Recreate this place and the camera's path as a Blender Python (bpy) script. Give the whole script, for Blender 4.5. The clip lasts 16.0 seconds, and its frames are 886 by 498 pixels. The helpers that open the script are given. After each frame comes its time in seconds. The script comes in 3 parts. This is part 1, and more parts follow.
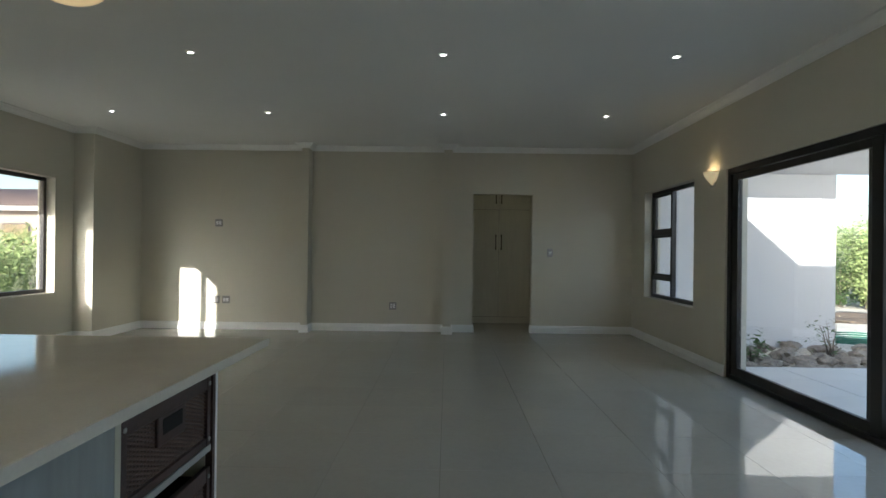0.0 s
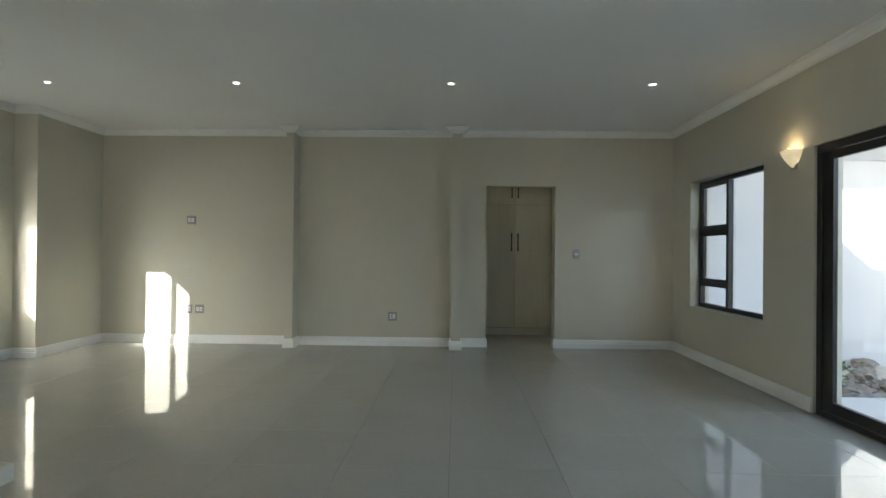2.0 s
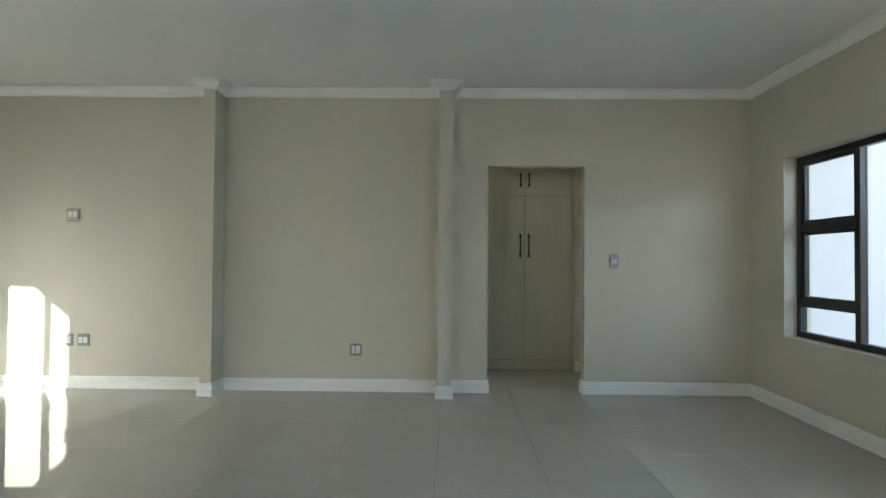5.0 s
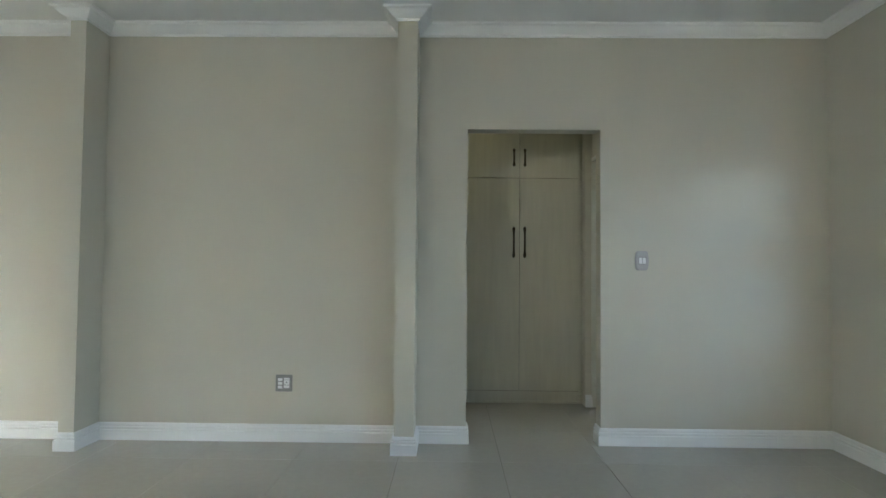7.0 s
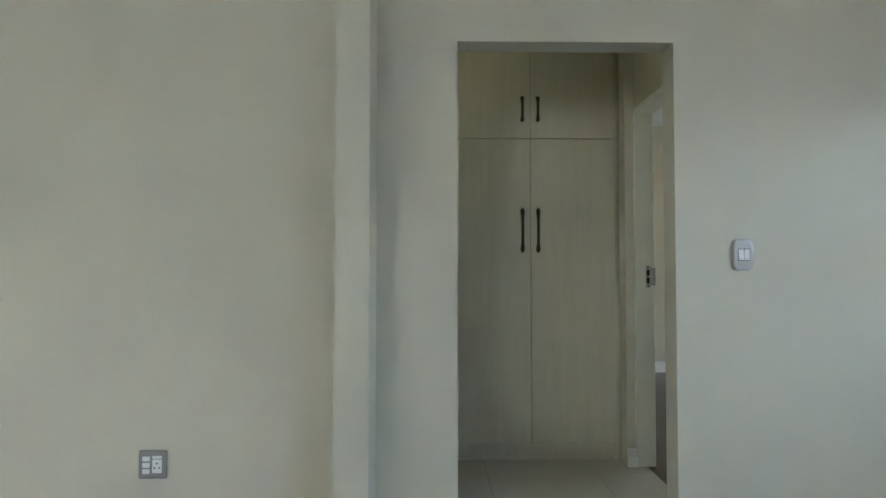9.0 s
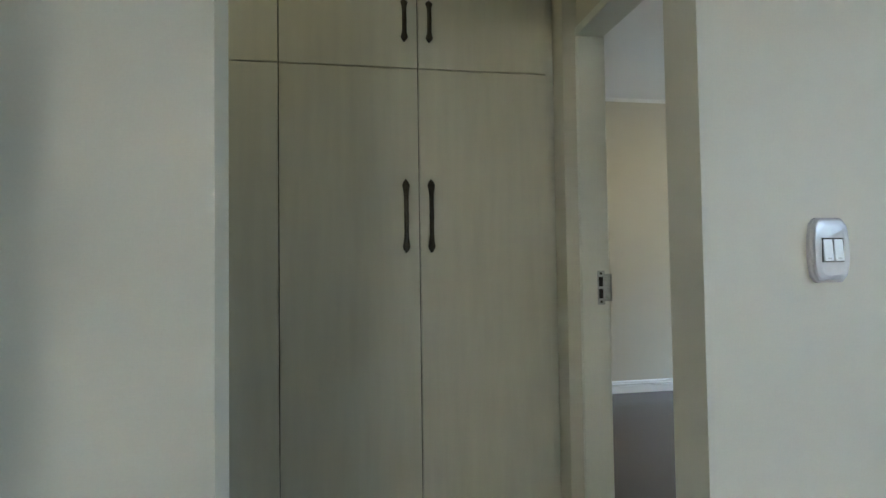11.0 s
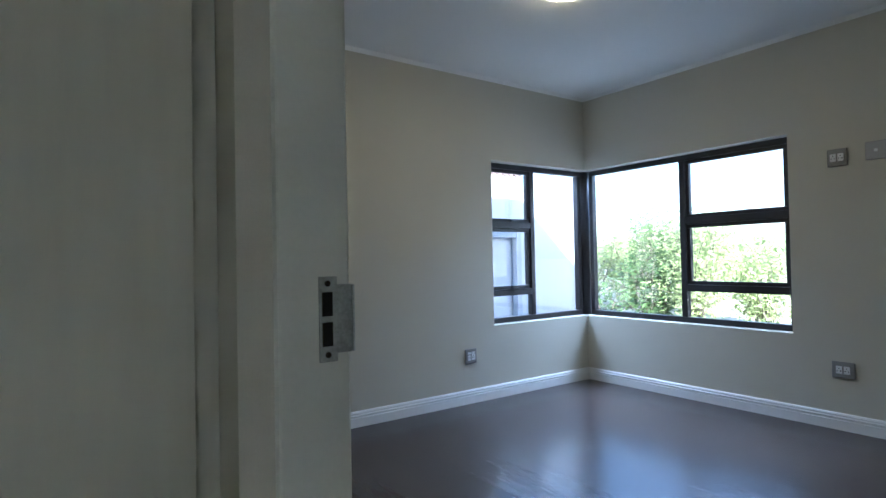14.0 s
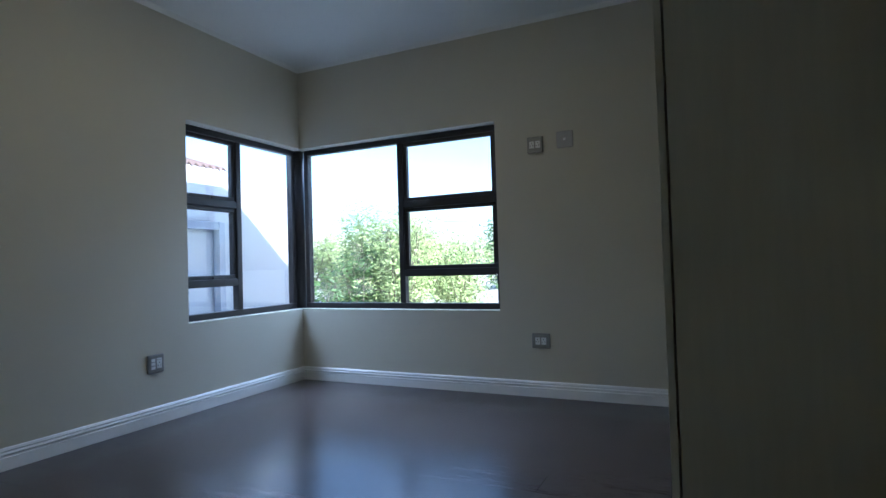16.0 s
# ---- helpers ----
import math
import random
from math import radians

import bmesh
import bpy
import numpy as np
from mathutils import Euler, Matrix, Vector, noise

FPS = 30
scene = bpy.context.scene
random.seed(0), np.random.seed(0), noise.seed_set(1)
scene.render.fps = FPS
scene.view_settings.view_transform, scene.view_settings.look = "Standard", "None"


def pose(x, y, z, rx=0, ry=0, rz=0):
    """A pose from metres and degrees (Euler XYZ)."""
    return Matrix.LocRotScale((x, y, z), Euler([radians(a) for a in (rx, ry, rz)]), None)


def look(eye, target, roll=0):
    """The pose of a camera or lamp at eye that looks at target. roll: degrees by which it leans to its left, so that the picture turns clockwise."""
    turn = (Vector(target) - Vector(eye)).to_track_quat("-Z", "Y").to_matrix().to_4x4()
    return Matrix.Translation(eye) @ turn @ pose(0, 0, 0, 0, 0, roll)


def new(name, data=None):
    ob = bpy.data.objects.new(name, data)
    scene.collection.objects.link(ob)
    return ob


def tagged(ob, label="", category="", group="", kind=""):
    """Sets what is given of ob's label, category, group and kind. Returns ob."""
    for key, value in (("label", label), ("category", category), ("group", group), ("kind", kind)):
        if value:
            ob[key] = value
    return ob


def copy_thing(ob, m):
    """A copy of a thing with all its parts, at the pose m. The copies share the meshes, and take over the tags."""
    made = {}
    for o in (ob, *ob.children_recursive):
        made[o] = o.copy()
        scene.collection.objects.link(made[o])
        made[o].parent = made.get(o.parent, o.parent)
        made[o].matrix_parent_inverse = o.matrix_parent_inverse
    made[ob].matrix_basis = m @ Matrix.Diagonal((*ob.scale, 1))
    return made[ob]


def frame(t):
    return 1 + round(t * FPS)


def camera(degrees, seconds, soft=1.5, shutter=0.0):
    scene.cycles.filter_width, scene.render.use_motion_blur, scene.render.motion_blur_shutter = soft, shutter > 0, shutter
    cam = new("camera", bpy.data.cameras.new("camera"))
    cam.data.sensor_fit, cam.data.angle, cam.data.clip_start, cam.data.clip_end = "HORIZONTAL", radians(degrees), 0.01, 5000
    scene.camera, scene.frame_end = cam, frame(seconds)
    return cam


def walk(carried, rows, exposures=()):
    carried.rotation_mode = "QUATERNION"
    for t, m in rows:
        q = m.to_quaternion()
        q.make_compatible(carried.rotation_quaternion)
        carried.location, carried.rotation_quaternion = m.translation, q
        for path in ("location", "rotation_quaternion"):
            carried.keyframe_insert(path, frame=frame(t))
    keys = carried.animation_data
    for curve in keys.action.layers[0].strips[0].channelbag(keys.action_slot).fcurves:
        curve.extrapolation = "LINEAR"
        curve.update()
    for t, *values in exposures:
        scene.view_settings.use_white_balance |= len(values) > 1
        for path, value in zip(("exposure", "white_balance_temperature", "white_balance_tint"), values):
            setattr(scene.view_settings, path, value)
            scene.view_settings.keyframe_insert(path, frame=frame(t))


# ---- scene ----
cam = camera(76.9, 16.0)
PATH = [
    (0, (0.094, -0.044, 1.2), (0.079, 1.956, 1.206), 0.7),
    (0.5, (0.077, 0.218, 1.202), (0.056, 2.218, 1.209), 0.7),
    (1, (0.038, 0.515, 1.2), (0.013, 2.515, 1.209), 0.6),
    (1.5, (0.076, 0.826, 1.197), (0.038, 2.826, 1.204), 0.7),
    (2, (0.094, 1.136, 1.189), (0.048, 3.136, 1.202), 0.6),
    (2.5, (0.063, 1.484, 1.22), (0.022, 3.484, 1.233), 0.5),
    (3, (0.07, 1.792, 1.205), (0.033, 3.792, 1.222), 0.6),
    (3.5, (0.1, 2.136, 1.211), (0.065, 4.135, 1.228), 0.5),
    (4, (0.09, 2.464, 1.213), (0.059, 4.463, 1.233), 0.5),
    (6.5, (0.327, 4.242, 1.131), (0.3, 6.24, 1.198), 0.5),
    (7, (0.371, 4.565, 1.127), (0.344, 6.563, 1.196), 0.5),
    (7.5, (0.377, 4.935, 1.154), (0.359, 6.934, 1.214), 0.4),
    (8, (0.362, 5.287, 1.138), (0.365, 7.286, 1.197), 0.2),
    (10.5, (0.583, 6.978, 1.157), (0.768, 8.968, 1.225), -0.6),
    (11, (0.686, 7.254, 1.165), (1.029, 9.224, 1.229), -0.8),
    (11.5, (0.751, 7.535, 1.179), (1.285, 9.462, 1.223), -0.6),
    (12, (0.832, 7.792, 1.186), (1.453, 9.693, 1.22), -0.3),
    (12.5, (0.888, 8.01, 1.19), (1.629, 9.867, 1.227), -0.5),
    (13, (1.016, 8.163, 1.178), (1.888, 9.962, 1.213), -0.4),
    (13.5, (1.165, 8.306, 1.179), (2.148, 10.047, 1.222), -0.9),
    (14, (1.276, 8.419, 1.164), (2.436, 10.048, 1.203), -1.1),
    (14.5, (1.39, 8.563, 1.141), (2.799, 9.982, 1.18), -1.2),
    (15, (1.545, 8.7, 1.061), (3.113, 9.916, 1.117), -1.5),
    (15.5, (1.66, 8.71, 1.007), (3.326, 9.815, 1.068), -1.4),
    (16, (1.65, 8.815, 0.959), (3.459, 9.667, 1.012), -1.7),
]
walk(cam, [(t, look(eye, target, roll)) for t, eye, target, roll in PATH],
     exposures=[(0, 1.19, 5980, 8), (1, 1.44, 5980, 8), (2.5, 2.03, 5930, 6), (4, 2.23, 5880, 6), (6.5, 2.55, 5670, 7), (8, 2.70, 5600, 8), (10.5, 2.93, 5550, 8), (11.5, 2.98, 5550, 9),
                (12, 3.08, 5310, 9), (12.5, 2.88, 5050, 11), (13, 2.53, 5000, 12), (14, 2.28, 4950, 13), (15, 1.98, 4900, 12), (16, 1.65, 4900, 12)])

# ---- light ----
SUN_WAY = Vector((0.52, 1.0, -0.455)).normalized()
world = bpy.data.worlds.new("sky")
scene.world = world
world.use_nodes = True
wn = world.node_tree
sky = wn.nodes.new("ShaderNodeTexSky")
sky.sky_type = 'NISHITA'
sky.sun_disc = False
sky.sun_elevation = math.asin(-SUN_WAY.z)
sky.sun_rotation = math.atan2(-SUN_WAY.x, -SUN_WAY.y)
sky.air_density, sky.dust_density, sky.ozone_density = 1.0, 1.6, 1.0
wn.links.new(sky.outputs[0], wn.nodes["Background"].inputs[0])
wn.nodes["Background"].inputs[1].default_value = 0.15

sun = new("sun", bpy.data.lights.new("sun", 'SUN'))
sun.data.energy, sun.data.angle, sun.data.color = 5.0, radians(0.5), (1.0, 0.93, 0.82)
sun.rotation_euler = SUN_WAY.to_track_quat("-Z", "Y").to_euler()


# added sky fill lamps above the bedroom's two window heads, past the patio door
for nm, at, aim, sx, sy, power in (("sky_fill_north", (4.85, 12.95, 2.7), (3.8, 10.2, 0.9), 1.5, 0.9, 32), ("sky_fill_east", (6.5, 11.1, 2.7), (3.2, 10.3, 0.9), 1.9, 0.9, 32), ("sky_fill_patio", (6.2, 2.4, 2.9), (0.0, 6.6, 0.7), 3.0, 0.9, 15)):
    al = new(nm, bpy.data.lights.new(nm, 'AREA'))
    al.data.shape, al.data.size, al.data.size_y = 'RECTANGLE', sx, sy
    al.data.energy, al.data.color = power, (0.72, 0.85, 1.0)
    al.matrix_world = look(at, aim)


# ---- materials ----
def material(name, color, rough=0.5, metal=0.0, vary=0.08, scale=6.0, fine=60.0, bump=0.0, bump_scale=120.0, spec=0.5,
             stretch=(1, 1, 1), emit=None, emit_strength=0.0, random_by=0.0, coat=0.0, rough_vary=0.0, alt=None):
    m = bpy.data.materials.new(name)
    m.use_nodes = True
    nt = m.node_tree
    b = nt.nodes["Principled BSDF"]
    co = nt.nodes.new("ShaderNodeTexCoord")
    mp = nt.nodes.new("ShaderNodeMapping")
    mp.inputs["Scale"].default_value = stretch
    nt.links.new(co.outputs["Object"], mp.inputs["Vector"])
    src = mp.outputs[0]
    if random_by:
        oi = nt.nodes.new("ShaderNodeObjectInfo")
        sc = nt.nodes.new("ShaderNodeVectorMath")
        sc.operation = 'SCALE'
        cx = nt.nodes.new("ShaderNodeCombineXYZ")
        for k in range(3):
            nt.links.new(oi.outputs["Random"], cx.inputs[k])
        nt.links.new(cx.outputs[0], sc.inputs[0])
        sc.inputs["Scale"].default_value = 37.0
        ad = nt.nodes.new("ShaderNodeVectorMath")
        nt.links.new(src, ad.inputs[0])
        nt.links.new(sc.outputs[0], ad.inputs[1])
        src = ad.outputs[0]
    n1 = nt.nodes.new("ShaderNodeTexNoise")
    n1.inputs["Scale"].default_value = scale
    n1.inputs["Detail"].default_value = 5.0
    n2 = nt.nodes.new("ShaderNodeTexNoise")
    n2.inputs["Scale"].default_value = fine
    n2.inputs["Detail"].default_value = 4.0
    nt.links.new(src, n1.inputs["Vector"])
    nt.links.new(src, n2.inputs["Vector"])
    mixf = nt.nodes.new("ShaderNodeMath")
    mixf.operation = 'MULTIPLY_ADD'
    nt.links.new(n2.outputs["Fac"], mixf.inputs[0])
    mixf.inputs[1].default_value = 0.5
    half = nt.nodes.new("ShaderNodeMath")
    half.operation = 'MULTIPLY'
    half.inputs[1].default_value = 0.5
    nt.links.new(n1.outputs["Fac"], half.inputs[0])
    nt.links.new(half.outputs[0], mixf.inputs[2])
    ramp = nt.nodes.new("ShaderNodeValToRGB")
    lo = alt if alt else tuple(c * (1 - vary) for c in color)
    hi = tuple(min(1, c * (1 + vary)) for c in color)
    ramp.color_ramp.elements[0].position, ramp.color_ramp.elements[1].position = 0.32, 0.68
    ramp.color_ramp.elements[0].color, ramp.color_ramp.elements[1].color = (*lo, 1), (*hi, 1)
    nt.links.new(mixf.outputs[0], ramp.inputs[0])
    out = ramp.outputs[0]
    if random_by:
        hs = nt.nodes.new("ShaderNodeHueSaturation")
        mr = nt.nodes.new("ShaderNodeMapRange")
        mr.inputs["To Min"].default_value, mr.inputs["To Max"].default_value = 1 - random_by, 1 + random_by
        nt.links.new(oi.outputs["Random"], mr.inputs[0])
        nt.links.new(mr.outputs[0], hs.inputs["Value"])
        nt.links.new(out, hs.inputs["Color"])
        out = hs.outputs[0]
    nt.links.new(out, b.inputs["Base Color"])
    b.inputs["Roughness"].default_value = rough
    if rough_vary:
        rr = nt.nodes.new("ShaderNodeMapRange")
        rr.inputs["To Min"].default_value, rr.inputs["To Max"].default_value = max(0, rough - rough_vary), rough + rough_vary
        nt.links.new(n1.outputs["Fac"], rr.inputs[0])
        nt.links.new(rr.outputs[0], b.inputs["Roughness"])
    b.inputs["Metallic"].default_value = metal
    b.inputs["Specular IOR Level"].default_value = spec
    b.inputs["Coat Weight"].default_value = coat
    if bump:
        n3 = nt.nodes.new("ShaderNodeTexNoise")
        n3.inputs["Scale"].default_value = bump_scale
        n3.inputs["Detail"].default_value = 3.0
        nt.links.new(src, n3.inputs["Vector"])
        bp = nt.nodes.new("ShaderNodeBump")
        bp.inputs["Strength"].default_value = bump
        bp.inputs["Distance"].default_value = 0.002
        nt.links.new(n3.outputs["Fac"], bp.inputs["Height"])
        nt.links.new(bp.outputs[0], b.inputs["Normal"])
    if emit:
        b.inputs["Emission Color"].default_value = (*emit, 1)
        b.inputs["Emission Strength"].default_value = emit_strength
    return m


def glass_material(name, tint=(0.97, 0.985, 0.98), rough=0.0):
    m = bpy.data.materials.new(name)
    m.use_nodes = True
    b = m.node_tree.nodes["Principled BSDF"]
    b.inputs["Base Color"].default_value = (*tint, 1)
    b.inputs["Roughness"].default_value = rough
    b.inputs["Transmission Weight"].default_value = 1.0
    b.inputs["IOR"].default_value = 1.45
    return m


WALL = material("wall_paint", (0.56, 0.53, 0.435), 0.6, vary=0.03, scale=1.3, fine=220, bump=0.12, bump_scale=420, spec=0.35)
CEIL = material("ceiling_paint", (0.83, 0.83, 0.80), 0.8, vary=0.02, scale=1.0, fine=160, bump=0.06, bump_scale=300, spec=0.2)
TRIM = material("gloss_white_trim", (0.8, 0.8, 0.78), 0.35, vary=0.02, scale=3, fine=90, bump=0.03)
PLASTER = material("white_exterior_plaster", (0.62, 0.62, 0.63), 0.85, vary=0.05, scale=1.2, fine=90, bump=0.35, bump_scale=180)
TILE = material("polished_porcelain", (0.5, 0.48, 0.42), 0.02, vary=0.04, scale=2.2, fine=30, random_by=0.01, rough_vary=0.008, spec=0.6)
GROUT = material("grout", (0.17, 0.16, 0.14), 0.9, vary=0.15, scale=10)
LAMINATE = material("grey_brown_laminate", (0.062, 0.048, 0.045), 0.25, vary=0.24, scale=2.5, fine=22, stretch=(7, 0.7, 7), random_by=0.18,
                    bump=0.06, bump_scale=60, rough_vary=0.03, spec=0.6)
BOARD = material("washed_wood_board", (0.52, 0.5, 0.4), 0.5, vary=0.07, scale=1.3, fine=5, stretch=(6, 6, 0.6), bump=0.04, bump_scale=30, spec=0.35)
JOINT = material("brown_board_joint", (0.03, 0.024, 0.022), 0.8, vary=0.2)
# shade in narrow gaps, put into a near-black colour
GAP_SHADE = material("gap_shade", (0.03, 0.027, 0.022), 0.9)
ALU = material("dark_bronze_aluminium", (0.028, 0.025, 0.025), 0.42, metal=0.25, vary=0.12, scale=4, fine=150)
GLASS = glass_material("window_glass")
PEWTER = material("aged_bronze_handle", (0.05, 0.043, 0.033), 0.42, metal=0.8, vary=0.35, scale=30, fine=180, bump=0.3, bump_scale=200)
STEEL = material("brushed_steel", (0.5, 0.5, 0.48), 0.3, metal=1.0, vary=0.12, scale=20, fine=200)
FRAMEPAINT = material("painted_steel_frame", (0.66, 0.66, 0.58), 0.4, vary=0.03, scale=2, fine=120, bump=0.06)
PLATE = material("grey_socket_plate", (0.26, 0.255, 0.245), 0.35, metal=0.3, vary=0.04)
WHITEPL = material("white_plastic", (0.75, 0.75, 0.75), 0.3, vary=0.02)
SILVERPL = material("pale_gloss_plastic", (0.45, 0.43, 0.43), 0.2, vary=0.03, coat=0.4)
QUARTZ = material("pale_engineered_stone", (0.6, 0.56, 0.48), 0.08, vary=0.05, scale=9, fine=160, spec=0.55)
WICKER = material("dark_brown_wicker", (0.085, 0.046, 0.031), 0.5, vary=0.5, scale=30, fine=140, bump=0.4)
LEATHER = material("dark_brown_leather", (0.05, 0.025, 0.02), 0.45, vary=0.3, scale=30, fine=140, bump=0.3)
# near-black colour stands for shade inside slots, holes and the basket
HOLE_SHADE = material("hole_shade", (0.008, 0.007, 0.006), 0.9)
LAMPGLASS = material("lit_frosted_glass", (0.9, 0.86, 0.75), 0.35, emit=(1.0, 0.78, 0.42), emit_strength=6.0)
SCONCEGLASS = material("lit_sconce_glass", (0.9, 0.84, 0.66), 0.35, vary=0.1, scale=14, emit=(1.0, 0.74, 0.38), emit_strength=0.15)
AMBERGLASS = material("warm_amber_lamp_glass", (0.8, 0.62, 0.36), 0.35, emit=(1.0, 0.7, 0.34), emit_strength=0.22)
LEDGLASS = material("lit_downlight_lens", (0.9, 0.9, 0.88), 0.3, emit=(1.0, 0.95, 0.85), emit_strength=7.0)
SOIL = material("pale_sandy_ground", (0.58, 0.53, 0.45), 0.95, vary=0.25, scale=0.6, fine=9, bump=0.5, bump_scale=14)
PAVE = material("pale_patio_paving", (0.68, 0.66, 0.62), 0.6, vary=0.08, scale=2, fine=40)
ROCK = material("grey_brown_rock", (0.3, 0.255, 0.21), 0.9, vary=0.4, scale=6, fine=30, bump=0.8, bump_scale=30)
LEAF = material("shrub_leaf", (0.065, 0.12, 0.03), 0.6, vary=0.45, scale=3.0, fine=18)
LEAF_MID = material("mid_green_leaf", (0.14, 0.21, 0.06), 0.6, vary=0.5, scale=3.0, fine=18)
LEAF_PALE = material("pale_hedge_leaf", (0.33, 0.4, 0.15), 0.6, vary=0.4, scale=3.0, fine=18)
BARK = material("grey_bark", (0.16, 0.13, 0.1), 0.9, vary=0.3, scale=12, fine=60, bump=0.6)
ROOFMET = material("brown_corrugated_roof", (0.19, 0.135, 0.115), 0.5, metal=0.2, vary=0.12, scale=2)
BRICKFAR = material("brown_painted_house", (0.3, 0.25, 0.22), 0.85, vary=0.15, scale=2)
HOSE = material("green_garden_hose", (0.02, 0.16, 0.1), 0.4, vary=0.15)


# ---- mesh helpers ----
def bx(bm, x0, x1, y0, y1, z0, z1, bevel=0.0):
    vs = [bm.verts.new((x, y, z)) for z in (z0, z1) for y in (y0, y1) for x in (x0, x1)]
    fs = [bm.faces.new([vs[i] for i in f]) for f in ((0, 2, 3, 1), (4, 5, 7, 6), (0, 1, 5, 4), (2, 6, 7, 3), (0, 4, 6, 2), (1, 3, 7, 5))]
    if bevel:
        es = list({e for f in fs for e in f.edges})
        bmesh.ops.bevel(bm, geom=es, offset=bevel, segments=2, affect='EDGES', profile=0.5)
    return fs


def rod(bm, a, b, r0, r1=None, n=12):
    a, b = Vector(a), Vector(b)
    r1 = r0 if r1 is None else r1
    m = (b - a).to_track_quat("Z", "Y").to_matrix()
    rings = []
    for p, r in ((a, r0), (b, r1)):
        rings.append([bm.verts.new(p + m @ Vector((r * math.cos(2 * math.pi * k / n), r * math.sin(2 * math.pi * k / n), 0))) for k in range(n)])
    for k in range(n):
        bm.faces.new((rings[0][k], rings[0][(k + 1) % n], rings[1][(k + 1) % n], rings[1][k]))
    bm.faces.new(rings[0][::-1])
    bm.faces.new(rings[1])


def lathe(bm, centre, profile, n=40, arc=2 * math.pi, start=0.0):
    """profile: (radius, height) pairs, turned about the upright axis."""
    full = abs(arc - 2 * math.pi) < 1e-6
    steps = n if full else n + 1
    rings = []
    for r, h in profile:
        rings.append([bm.verts.new((centre[0] + r * math.cos(start + arc * k / n), centre[1] + r * math.sin(start + arc * k / n), centre[2] + h)) for k in range(steps)])
    for a, b in zip(rings, rings[1:]):
        for k in range(n):
            bm.faces.new((a[k], a[(k + 1) % steps], b[(k + 1) % steps], b[k]))
    return rings


def mesh_object(name, bm, mat, smooth=False):
    bmesh.ops.remove_doubles(bm, verts=bm.verts, dist=1e-6)
    bmesh.ops.recalc_face_normals(bm, faces=bm.faces)
    me = bpy.data.meshes.new(name)
    for f in bm.faces:
        f.smooth = smooth
    bm.to_mesh(me)
    bm.free()
    for m in (mat if isinstance(mat, (list, tuple)) else [mat]):
        me.materials.append(m)
    return new(name, me)


def part(name, bm, mat, parent, label="", smooth=False):
    ob = mesh_object(name, bm, mat, smooth)
    ob.parent = parent
    if label:
        ob["label"] = label
    return ob


def box_part(name, dims, mat, parent, label="", bevel=0.0):
    bm = bmesh.new()
    bx(bm, *dims, bevel=bevel)
    return part(name, bm, mat, parent, label)


def thing(name, label, category, group="", at=(0, 0, 0)):
    ob = new(name)
    ob.location = at
    return tagged(ob, label, category, group)


def structure(name, bm, mat, label="", smooth=False):
    return tagged(mesh_object(name, bm, mat, smooth), label, kind="structure")


def wall(name, axis, a0, a1, b0, b1, z0, z1, holes=(), mats=(WALL,), outer=0, label=""):
    """A wall in the plane axis = a0..a1, along the other axis b0..b1, with holes (b0, b1, z0, z1); outer: which side takes the second material."""
    bs = sorted({b0, b1, *[min(max(h[k], b0), b1) for h in holes for k in (0, 1)]})
    zs = sorted({z0, z1, *[min(max(h[k], z0), z1) for h in holes for k in (2, 3)]})
    def solid(i, j):
        if not (0 <= i < len(bs) - 1 and 0 <= j < len(zs) - 1):
            return False
        b, z = (bs[i] + bs[i + 1]) / 2, (zs[j] + zs[j + 1]) / 2
        return not any(h[0] < b < h[1] and h[2] < z < h[3] for h in holes)
    bm = bmesh.new()
    def v(a, b, z):
        return bm.verts.new((a, b, z) if axis == "x" else (b, a, z))
    def quad(*pts, mi=0):
        f = bm.faces.new([v(*p) for p in pts])
        f.material_index = mi
    for i in range(len(bs) - 1):
        for j in range(len(zs) - 1):
            if not solid(i, j):
                continue
            p, q, r, s = bs[i], bs[i + 1], zs[j], zs[j + 1]
            quad((a0, p, r), (a0, q, r), (a0, q, s), (a0, p, s), mi=1 if outer < 0 else 0)
            quad((a1, p, r), (a1, q, r), (a1, q, s), (a1, p, s), mi=1 if outer > 0 else 0)
            if not solid(i - 1, j):
                quad((a0, p, r), (a1, p, r), (a1, p, s), (a0, p, s))
            if not solid(i + 1, j):
                quad((a0, q, r), (a1, q, r), (a1, q, s), (a0, q, s))
            if not solid(i, j - 1):
                quad((a0, p, r), (a1, p, r), (a1, q, r), (a0, q, r))
            if not solid(i, j + 1):
                quad((a0, p, s), (a1, p, s), (a1, q, s), (a0, q, s))
    return structure(name, bm, list(mats), label)


